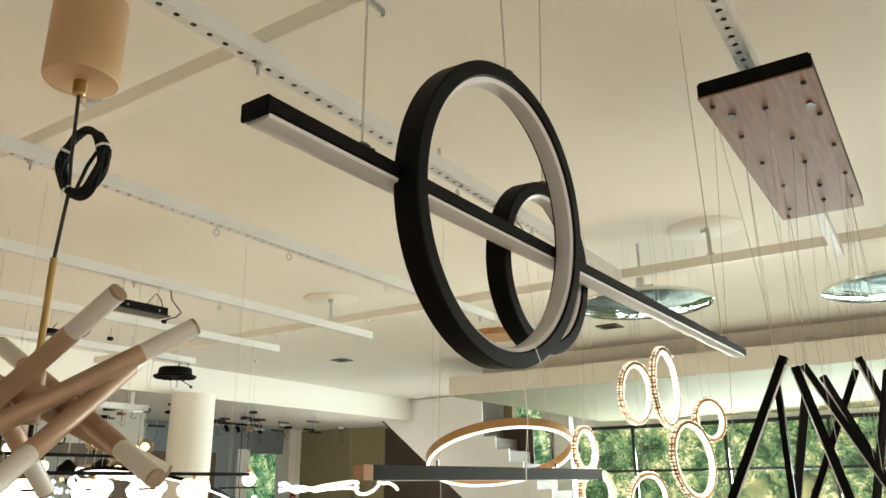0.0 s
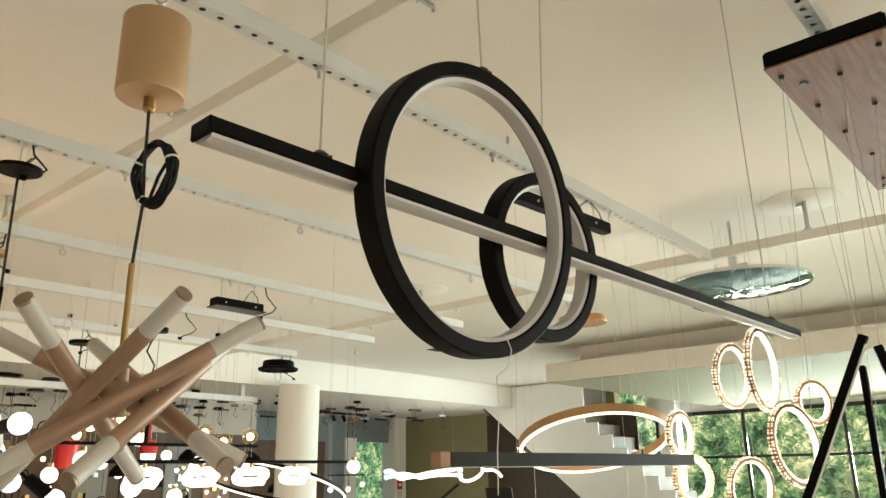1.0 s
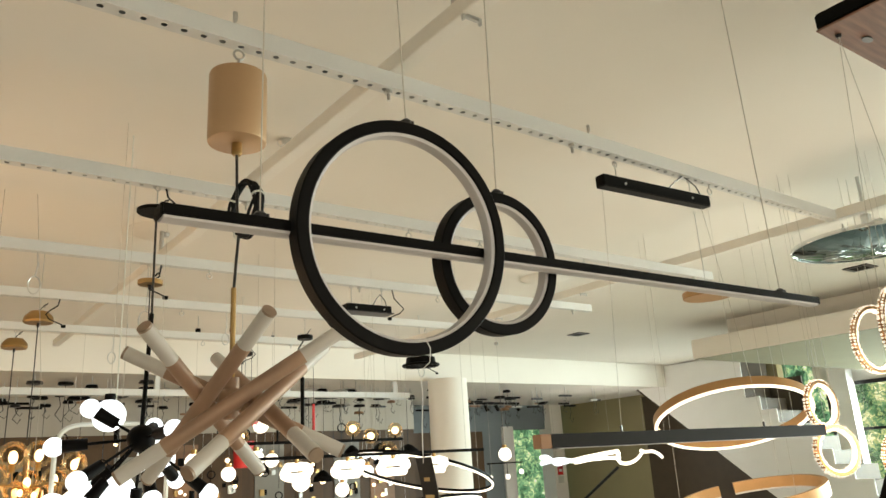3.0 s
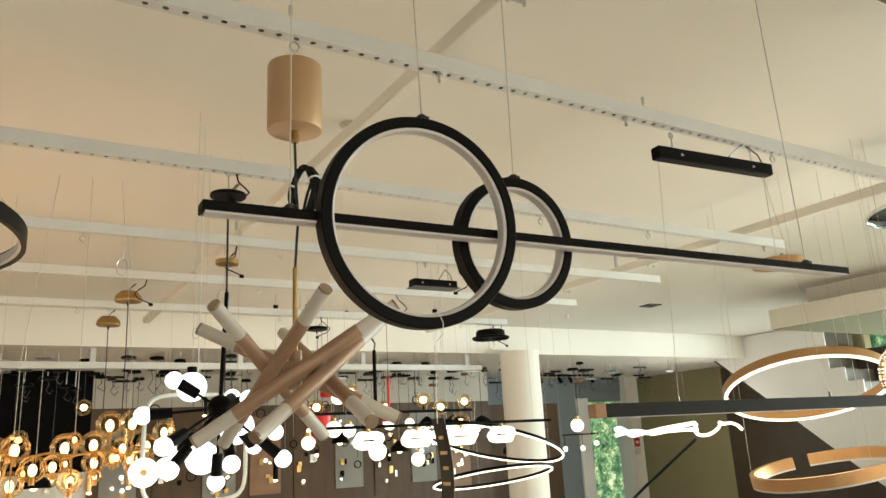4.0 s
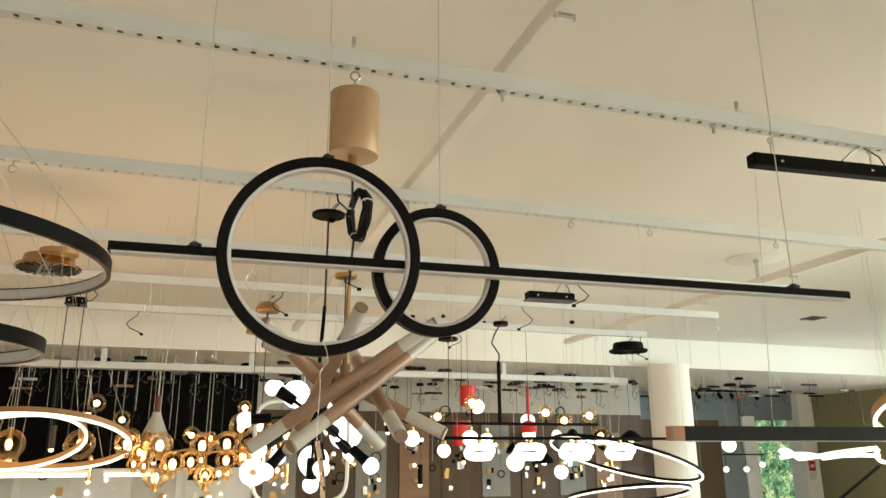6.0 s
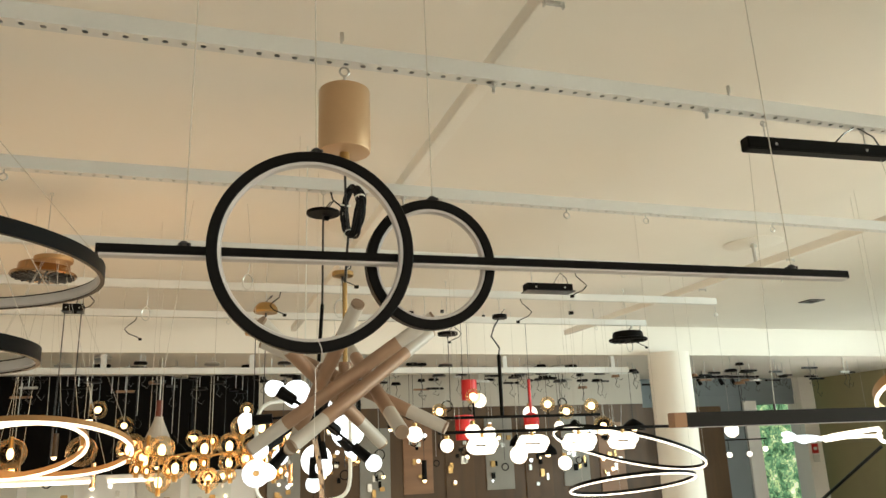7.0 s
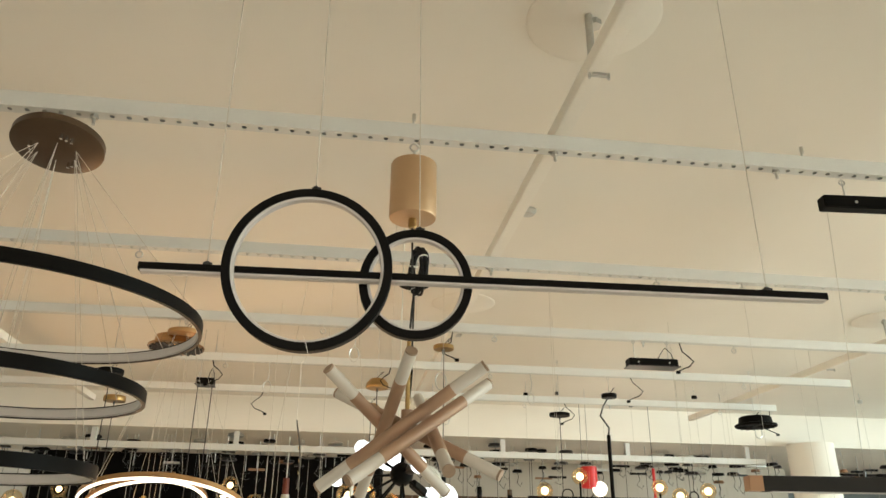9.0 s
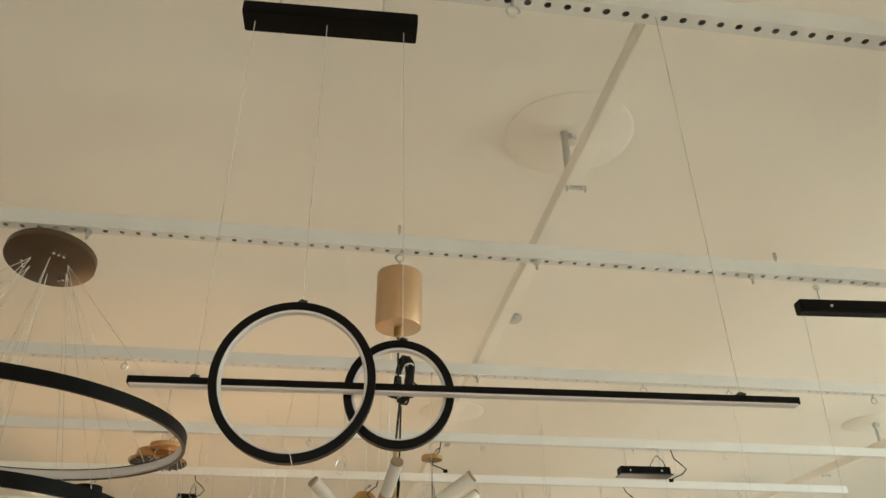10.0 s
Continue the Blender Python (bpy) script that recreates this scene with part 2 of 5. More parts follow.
def tube(points, r, n=8, closed=False):
    """A round cord along a line of points."""
    pts = [Vector(p) for p in points]
    vs, fs, k = [], [], len(pts)
    up = Vector((0.13, 0.29, 0.95))
    for i, p in enumerate(pts):
        d = (pts[(i + 1) % k] - pts[i - 1]) if closed else (pts[min(i + 1, k - 1)] - pts[max(i - 1, 0)])
        d.normalize()
        s = d.cross(up)
        if s.length < 0.05:
            s = d.cross(Vector((1, 0, 0)))
        s.normalize()
        t = s.cross(d)
        vs += [p + r * (math.cos(2 * math.pi * j / n) * s + math.sin(2 * math.pi * j / n) * t) for j in range(n)]
        up = t
    for i in range(k if closed else k - 1):
        e = (i + 1) % k
        for j in range(n):
            fs.append([i * n + j, i * n + (j + 1) % n, e * n + (j + 1) % n, e * n + j])
    if not closed:
        fs += [list(range(n))[::-1], [(k - 1) * n + j for j in range(n)]]
    return vs, fs


def moved(geo, m):
    return [m @ v for v in geo[0]], geo[1]


def joined(*geos):
    vs, fs = [], []
    for g in geos:
        o = len(vs)
        vs += list(g[0])
        fs += [[i + o for i in f] for f in g[1]]
    return vs, fs


def mesh_of(name, geo, mat, smooth=True):
    me = bpy.data.meshes.new(name)
    me.from_pydata([tuple(v) for v in geo[0]], [], geo[1])
    bm = bmesh.new()
    bm.from_mesh(me)
    bmesh.ops.recalc_face_normals(bm, faces=bm.faces[:])
    for e in bm.edges:
        e.smooth = len(e.link_faces) == 2 and e.calc_face_angle(0) < radians(32)
    for f in bm.faces:
        f.smooth = smooth
    bm.to_mesh(me)
    bm.free()
    me.materials.append(mat)
    return me


def part(name, geo, mat, parent, label="", smooth=True):
    """One mesh object under a thing or a part, in the thing's own coordinates."""
    ob = new(name, mesh_of(name, geo, mat, smooth))
    ob.parent = parent
    return tagged(ob, label)


def thing(name, at, label, category, group="", kind="", turn=(0, 0, 0)):
    """An Empty at the thing's base that carries its parts."""
    ob = new(name)
    ob.empty_display_size = 0.05
    ob.matrix_world = pose(*at, *turn)
    return tagged(ob, label, category, group, kind)


def solid(name, geo, mat, label, category, kind="structure", smooth=False):
    ob = new(name, mesh_of(name, geo, mat, smooth))
    return tagged(ob, label, category, "", kind)


def slab(x0, x1, y0, y1, z0, z1):
    return box(x1 - x0, y1 - y0, z1 - z0, ((x0 + x1) / 2, (y0 + y1) / 2, (z0 + z1) / 2))


GRID = pose(0, 0, 0, 0, 0, 1.2)      # the building stands 1.2 degrees round from the lamp's bar


def on_grid(x, y, z):
    return tuple(GRID @ Vector((x, y, z)))


# ---------- the building ----------
TOP, LOW, RAIL_Z = 3.36, 2.97, 2.972


def building():
    def put(name, geo, mat, label, category):
        return solid(name, moved(geo, GRID), mat, label, category)
    # never in view; its pale colour is set to bounce light onto the ceiling
    put("floor", slab(-12.6, 4.6, -6.2, 14.4, -0.1, 0), FLOOR, "unseen showroom floor, pale to bounce light upward", "floor")
    put("ceiling", slab(-8.4, 4.6, -6.2, 14.2, TOP, TOP + 0.2), CEILING, "warm white painted plaster showroom ceiling", "ceiling")
    put("ceiling_low", slab(-12.5, -8.445, -6.2, 14.2, LOW, LOW + 0.2), CEILING, "lower white ceiling over the rear display area", "ceiling")
    put("fascia", slab(-8.44, -8.4, -6.2, 14.2, LOW - 0.03, TOP), CEILING, "white step between the two ceiling levels", "ceiling")
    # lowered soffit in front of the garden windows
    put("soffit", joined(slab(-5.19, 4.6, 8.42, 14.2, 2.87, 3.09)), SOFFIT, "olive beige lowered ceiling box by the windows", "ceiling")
    put("soffit_fascia", slab(-5.194, 4.6, 8.40, 8.419, 2.873, 3.12), CEILING, "white front edge of the lowered ceiling", "ceiling")
    put("soffit_upper", slab(-4.85, 4.6, 8.75, 14.2, 3.09, TOP), CEILING, "set-back white upper step of the lowered ceiling", "ceiling")
    # outer walls
    # unseen wall; its long opening only lets the added fill lamp in
    put("wall_east", joined(slab(4.4, 4.6, -6.2, 14.4, 0, 0.4), slab(4.4, 4.6, -6.2, 14.4, 2.7, TOP), slab(4.4, 4.6, -6.2, -3.2, 0.4, 2.7), slab(4.4, 4.6, 7.2, 14.4, 0.4, 2.7)), WHITE, "unseen white wall behind the camera, open for an added fill lamp", "wall")
    put("wall_south", slab(-12.6, 4.4, -6.4, -6.2, 0, TOP), WHITE, "plain white side wall", "wall")
    put("wall_rear_black", joined(slab(-11.4, -11.2, -4.2, 1.1, 1.55, LOW)), DARKWALL, "matt black upper display wall", "wall")
    put("wall_rear_panels", slab(-11.44, -11.24, -6.2, 1.1, 0, 1.55), WHITE, "pale lower display wall", "wall")
    put("wall_rear_side", slab(-11.44, -11.24, -6.2, -4.2, 1.55, LOW), WHITE, "pale display wall", "wall")
    put("wall_rear_wood", slab(-11.4, -11.2, 1.1, 8.0, 0, 2.42), SHELFWOOD, "brown timber display wall", "wall")
    put("wall_rear_bulkhead", slab(-11.38, -11.18, 1.1, 8.0, 2.42, LOW), TAUPE, "beige bulkhead above the timber wall", "wall")
    put("wall_return", slab(-12.5, -11.4, 7.9, 8.0, 0, LOW), GREYBLUE, "grey return wall", "wall")
    put("wall_grey", joined(slab(-12.5, -12.3, 8.0, 11.45, 0, 2.62), slab(-12.5, -12.3, 11.45, 12.5, 2.43, 2.62)), GREYBLUE, "blue grey wall with an opening to the garden", "wall")
    put("wall_grey_band", slab(-12.48, -12.28, 8.0, 12.5, 2.62, LOW), GREYBLUE, "blue grey upper band", "wall")
    put("wall_panel_wood", slab(-12.29, -12.2, 8.0, 10.5, 0, 2.40), SHELFWOOD, "dark timber panelling on the grey wall", "wall")
    put("wall_panel_curtain", slab(-12.29, -12.24, 11.12, 11.44, 0, 2.5), WHITE, "pale curtain beside the garden opening", "curtain")
    put("pillar", slab(-12.5, -12.1, 12.5, 12.88, 0, LOW), CEILING, "off-white square pillar with a small red sign", "pillar")
    put("wall_olive", slab(-12.6, -6.75, 13.2, 13.4, 0, TOP), OLIVE, "olive green end wall behind the stairs", "wall")
    put("wall_window_pier", slab(-6.2, -5.85, 13.9, 14.15, 0, TOP), WHITE, "white pier beside the garden window", "wall")
    put("wall_north", joined(slab(-6.6, 4.6, 14.2, 14.4, 0, 0.35), slab(-6.6, 4.6, 14.2, 14.4, 2.78, TOP)), WHITE, "white wall above the garden windows", "wall")
    col = new("column", mesh_of("column", moved(lathe([(0.29, 0), (0.29, LOW - 0.03)], 48), Matrix.Translation(on_grid(-8.2, 6.58, 0))), CEILING))
    tagged(col, "round white plastered column", "column", "", "structure")
    # white ladder beam along the ceiling step
    beam = thing("ladder_beam", on_grid(-8.55, 0, 2.70), "white steel ladder beam under the ceiling step", "beam", "", "structure", (0, 0, 1.2))
    part("bottom_chord", box(0.10, 12.2, 0.075, (0, 0.0, 0.040)), RAIL, beam)
    for i in range(7):
        part("post", box(0.06, 0.06, 0.165, (0, -4.28 + 1.69 * i, 0.155)), RAIL, beam)


def garden_window():
    w = thing("window_1", on_grid(-2.0, 14.2, 0), "garden window in slim black frames", "window", "", "structure", (0, 0, 1.2))
    frame_bars = [box(10.2, 0.06, 0.07, (0.6, 0, 2.75)), box(10.2, 0.06, 0.05, (0.6, 0, 1.93)), box(10.2, 0.06, 0.06, (0.6, 0, 0.38))]
    for g in frame_bars:
        part("transom", g, BLACKGLOSS, w)
    for i in range(6):
        part("mullion", box(0.055, 0.065, 2.4, (-4.38 + 1.72 * i, 0, 1.56)), BLACKGLOSS, w)
    glass = part("pane", box(10.0, 0.008, 2.3, (0.6, 0.01, 1.56)), CRYSTAL, w)
    glass.visible_shadow = False
    # flat glowing sheets stand in for the sunlit garden
    g = solid("backdrop", moved(slab(-22, 9, 20, 20.1, -1.5, 7), GRID), GARDEN, "glowing backdrop painted with sunlit green trees", "garden")
    d = solid("backdrop_door", moved(slab(-20.1, -20, 4, 26, -2, 7), GRID), GARDEN, "glowing backdrop painted with green shrubs", "garden")


def staircase():
    s = thing("staircase", on_grid(-7.4, 12.5, 0), "white staircase rising to the upper floor", "stairs", "", "structure", (0, 0, 1.2))
    # the closed side of the flight, stepped on top, sloped beneath
    tread, rise = 0.27, 0.235
    upper, x, z = [], 0.62, 2.565
    while z > 0.3:
        upper += [(x, z), (x + tread, z)]
        x, z = x + tread, z - rise
    outline = [(-2.15, 3.34), (0.62, 3.34), *upper, (upper[-1][0], 0.0), (2.0, 0.0)]
    n = len(outline)
    fs = [list(range(n)), list(range(n, 2 * n))[::-1]] + [[i, (i + 1) % n, n + (i + 1) % n, n + i] for i in range(n)]

    def sheet(y0, y1, drop):
        return [Vector((px - drop, dy, pz - drop)) for dy in (y0, y1) for px, pz in outline], fs
    part("stringer", sheet(-0.45, -0.43, 0.0), WHITE, s, "white stepped stringer", smooth=False)
    # dark colour stands in for the darkness behind the stepped edge
    part("flight", sheet(-0.428, 0.45, 0.03), UNDERSTAIR, s, "dark body of the flight behind the stringer", smooth=False)
    part("handrail", tube([(-4.6, -0.9, -0.1), (-3.5, -0.9, 0.62), (-2.06, -0.9, 1.50)], 0.03), BLACKGLOSS, s, "dark sloped handrail")
    # dark sheet in place of the shaded void under the flight
    part("under_stair_dark_sheet", slab(-2.35, 1.2, 0.46, 0.5, 0, 2.9), UNDERSTAIR, s)


def rail(x, y0, y1, pitch, first=0.0):
    """A perforated steel channel: sides, a rim on top, and a drilled underside."""
    w, h, t = 0.05, 0.062, 0.0008
    vs, fs = [], []

    def quad(*c):
        fs.append([len(vs) + i for i in range(len(c))])
        vs.extend(Vector(p) for p in c)
    count = int((y1 - y0) / pitch)
    for i in range(count):
        ya, yc, yb = y0 + i * pitch, y0 + (i + 0.5) * pitch, y0 + (i + 1) * pitch
        sq = [(-w / 2, ya), (0, ya), (w / 2, ya), (w / 2, yc), (w / 2, yb), (0, yb), (-w / 2, yb), (-w / 2, yc)]
        ho = [(math.copysign(0.0072, px) if px else 0, yc + (0.0098 if py > yc else -0.0098 if py < yc else 0) * (1.0 if px == 0 else 0.7)) for px, py in sq]
        ho[3], ho[7] = (0.0092, yc), (-0.0092, yc)
        for k in range(8):
            j = (k + 1) % 8
            quad((*sq[k], 0), (*sq[j], 0), (*ho[j], 0), (*ho[k], 0))
            quad((*ho[k], 0), (*ho[j], 0), (*ho[j], t), (*ho[k], t))
    yend = y0 + count * pitch
    for s in (-1, 1):
        quad((s * w / 2, y0, 0), (s * w / 2, yend, 0), (s * w / 2, yend, h), (s * w / 2, y0, h))
        quad((s * w / 2, y0, h), (s * w / 2, yend, h), (0, yend, h), (0, y0, h))
        quad((s * (w / 2 - t), y0, t), (s * (w / 2 - t), yend, t), (s * (w / 2 - t), yend, h - t), (s * (w / 2 - t), y0, h - t))
    me = bpy.data.meshes.new("ceiling_rail")
    me.from_pydata([tuple(v) for v in vs], [], fs)
    me.materials.append(RAIL)
    ob = new("ceiling_rail", me)
    ob.matrix_world = GRID @ Matrix.Translation((x, 0, RAIL_Z))
    tagged(ob, "white perforated steel rail hung under the ceiling", "rail", "ceiling rails", "structure")


RAILS = (1.28, 0.01, -1.262, -2.55, -3.82, -4.97, -6.2)


def rails_and_beams():
    for i, x in enumerate(RAILS):
        rail(x, -5.6, (7.0, 4.62, 4.34)[i] if i < 3 else 4.98, 0.0515 if i < 2 else 0.0585)
    for y in (1.14, 4.5, -2.3):
        b = solid("cross_beam", moved(box(10.0, 0.062, 0.062, (-2.3, y, RAIL_Z + 0.062 + 0.032), 0.003), GRID), BEAMS, "cream steel cross beam carrying the rails", "beam")
        b["group"] = "cross beams"


def ceiling_rose(x, y, radius=0.25):
    t = thing("ceiling_rose", (x, y, TOP), "round white ceiling plate with a steel hanger", "ceiling rose", "ceiling roses")
    part("plate", lathe([(1e-5, -0.007), (radius - 0.012, -0.007), (radius, -0.002), (radius, 0.0)], 56), CEILING, t)
    part("hanger", rod((0.03, -0.03, -0.012), (0.03, -0.03, -0.20), 0.014), STEEL, t)
    part("nut", lathe([(1e-5, -0.035), (0.028, -0.035), (0.028, -0.012), (1e-5, -0.012)], 6), STEEL, t)
    part("bracket", joined(box(0.05, 0.012, 0.09, (0.03, -0.03, -0.235), 0.002), box(0.07, 0.045, 0.008, (0.02, -0.04, -0.27), 0.002)), STEEL, t)


# ---------- small ironware on the rails ----------


def screw_eye(x, y, kind=0):
    """An eye or a plain stud under a rail."""
    cx, cy, _ = on_grid(x, y, 0)
    if kind:
        t = thing("stud_bolt", (cx, cy, RAIL_Z), "zinc stud bolt under a ceiling rail", "bolt", "rail bolts")
        part("shank", rod((0, 0, 0.0), (0, 0, -0.04), 0.006, 8), STEEL, t)
        part("nut", lathe([(1e-5, -0.014), (0.014, -0.014), (0.014, 0.0), (1e-5, 0.0)], 6), STEEL, t)
    else:
        t = thing("screw_eye", (cx, cy, RAIL_Z), "zinc screw eye under a ceiling rail", "screw eye", "rail eyes")
        part("shank", rod((0, 0, 0.0), (0, 0, -0.022), 0.004, 8), STEEL, t)
        part("eye", tube([(0, 0.017 * math.cos(a), -0.038 + 0.017 * math.sin(a)) for a in [i * math.pi / 8 for i in range(16)]], 0.0035, 6, True), STEEL, t)


def ironware():
    for x, ys in ((-1.262, (3.02, 4.4)), (-2.55, (-0.73, 2.07, 2.585, 3.49)), (-3.82, (0.2, 1.4, 3.2)), (-4.97, (-0.6, 1.6, 3.9)), (-6.2, (0.4, 2.2, 4.3)), (0.01, (0.72, 2.9))):
        for y in ys:
            screw_eye(x, y)
    for x, ys in ((-1.262, (1.115, 2.04, -0.6)), (-2.55, (1.12, 4.7)), (-3.82, (2.5, 4.7)), (-6.2, (3.1, 4.75))):
        for y in ys:
            screw_eye(x, y, 1)
    # small clips standing on the first rail
    for y in (0.56, 2.19):
        cx, cy, _ = on_grid(-1.29, y, 0)
        c = thing("rail_clip", (cx, cy, RAIL_Z + 0.062), "small dark steel clip on a ceiling rail", "clip", "rail clips")
        part("leg", rod((0, 0, 0), (0.0, 0, 0.05), 0.004, 6), STEEL, c)
        part("jaw", box(0.010, 0.014, 0.034, (0, 0.002, 0.060), 0.002), STEEL, c)


def beam_bracket(x, y):
    """A little steel cross piece screwed under a cross beam."""
    cx, cy, _ = on_grid(x, y, 0)
    t = thing("beam_bracket", (cx, cy, RAIL_Z + 0.064), "small steel bracket under a cross beam", "bracket", "beam brackets")
    part("plate", box(0.022, 0.05, 0.004, (0, 0.012, -0.002), 0.001), STEEL, t)
    part("cross_pin", rod((0, -0.022, -0.010), (0, 0.045, -0.010), 0.0035, 8), STEEL, t)
    for e in (-0.022, 0.045):
        part("pin_end", box(0.012, 0.007, 0.024, (0, e, -0.008), 0.001), STEEL, t)


building()
garden_window()
staircase()
rails_and_beams()
for rx, ry in ((-0.96, 1.17), (-0.88, 4.70), (-4.26, 4.68), (-4.35, 1.17)):
    ceiling_rose(rx, ry)
ironware()
for bx, by in ((-0.83, 1.14), (-3.5, 4.5), (-4.6, 4.5)):
    beam_bracket(bx, by)

# ---------- the ring and bar pendant ----------


def ring_bar_pendant():
    t = thing("ring_bar_pendant", (-0.005, 0.6, 1.937), "unlit matt black bar pendant with two upright rings", "pendant lamp", turn=(0, 0, -0.8))
    o = t.matrix_world.inverted()

    def at(x, y, z):
        return o @ Vector((x, y, z))
    part("bar_housing", joined(box(0.026, 1.2, 0.0125, (0.0004, 0, 0.0072), 0.0012), box(0.0262, 0.0035, 0.0135, (0.0004, -0.6, 0.0067), 0.0008), box(0.0262, 0.0035, 0.0135, (0.0004, 0.6, 0.0067), 0.0008)), BLACK, t, "slim matt black aluminium bar")
    # the diffuser bows slightly under the bar
    prof = [(-0.0115, 0.0), (-0.010, -0.0025), (-0.005, -0.0038), (0, -0.0042), (0.005, -0.0038), (0.010, -0.0025), (0.0115, 0.0)]
    vs = [Vector((px + 0.0004, yy, pz + 0.0012)) for yy in (-0.598, 0.598) for px, pz in prof]
    k = len(prof)
    part("bar_diffuser", (vs, [[i, i + 1, k + i + 1, k + i] for i in range(k - 1)] + [list(range(k)), list(range(k, 2 * k))[::-1], [0, k, 2 * k - 1, k - 1]]), DIFFUSER, t, "milky white diffuser strip")
    for name, cx, cy, cz, radius, deep in (("large_ring", 0.0120, 0.276, 1.947, 0.1412, 0.025), ("small_ring", -0.0415, 0.4616, 1.948, 0.0998, 0.0245)):
        flat = Matrix.Translation(at(cx, cy, cz)) @ pose(0, 0, 0, 0, 93.8, -1.3)
        ring = part(name, moved(hoop(radius, 0.0148, deep, 128), flat), BLACK, t, "matt black ring")
        r = radius - 0.0148
        inner = lathe([(r + 0.001, -deep / 2 + 0.002), (r + 0.001, deep / 2 - 0.002), (r - 0.0035, deep / 2 - 0.0045), (r - 0.005, 0), (r - 0.0035, -deep / 2 + 0.0045)], 128, True)
        part("ring_diffuser", moved(inner, flat), DIFFUSER, ring, "milky white inner diffuser")
    # hanging points, their wires, and the ceiling box
    hooks = ((-0.013, 0.106, 1.951, 0.0, 0.108, 2.815), (0.0214, 0.279, 2.0875, 0.006, 0.272, 2.815), (-0.0359, 0.466, 2.0472, 0.004, 0.450, 2.815), (0.002, 1.094, 1.951, -0.012, 1.097, RAIL_Z))
    for x, y, z, tx, ty, tz in hooks:
        part("knob", joined(moved(lathe([(1e-5, 0), (0.0075, 0), (0.0075, 0.007), (0.0045, 0.010), (1e-5, 0.010)], 16), Matrix.Translation(at(x, y, z - 0.001))), rod(at(x - 0.006, y - 0.008, z + 0.004), at(x + 0.006, y + 0.008, z + 0.004), 0.0025, 8)), BLACKGLOSS, t)
        part("wire", tube([at(x, y, z + 0.008), at((x + tx) / 2, (y + ty) / 2, (z + tz) / 2), at(tx, ty, tz)], 0.0010, 6), WIRE, t, "thin steel suspension wire")
    part("canopy", moved(box(0.062, 0.40, 0.036, (0, 0, 0), 0.002), Matrix.Translation(at(0.0, 0.281, 2.833))), BLACK, t, "long black ceiling box")
    part("terminal_strip", moved(joined(box(0.02, 0.10, 0.012, (0, 0, 0), 0.002), box(0.03, 0.03, 0.02, (0, 0.06, 0), 0.002)), Matrix.Translation(at(0.0, 0.38, 2.857))), PAPER, t, "white terminal block")
    for y in (0.16, 0.40):
        part("hanger", rod(at(0.01, y, 2.85), at(0.0, y, RAIL_Z), 0.0025, 6), STEEL, t)


def price_tag():
    t = thing("price_tag", (0.036, 0.283, 1.806), "black and white card tag hanging on a thin thread", "tag")
    part("thread", tube([(0.002, -0.004, 0.018), (0.004, 0.002, 0.004), (-0.004, 0.006, -0.010), (-0.012, 0.0, -0.018), (-0.009, -0.004, -0.024), (-0.008, -0.003, -0.045), (-0.011, -0.004, -0.08), (-0.012, -0.004, -0.118)], 0.0005, 5), THREAD, t, "clear nylon thread")

    def strip(off):
        vs, fs, n = [], [], 10
        for i in range(n + 1):
            z = -0.112 - 0.010 * i
            bend = 0.010 * math.sin(i / n * 2.2)
            for s in (-0.013, 0.013):
                vs.append(Vector((-0.012 + s, -0.004 + off + 0.1 * s + bend, z)))
        for i in range(n):
            fs.append([2 * i, 2 * i + 1, 2 * i + 3, 2 * i + 2])
        return vs, fs
    front, back = strip(0.0), strip(0.0009)
    part("card", front, BLACKCARD, t, "glossy black card face")
    for k, wide in enumerate((0.010, 0.016, 0.012, 0.017)):
        z = -0.135 - 0.018 * k
        bend = 0.010 * math.sin((-0.112 - z) / 0.1 * 2.2)
        part("print_bar", box(wide, 0.0006, 0.004, (-0.012, -0.0052 + bend, z)), GOLDPRINT, t)
    part("card_back", back, PAPER, t, "pale card back")


# ---------- the tube chandelier with its ceiling can ----------


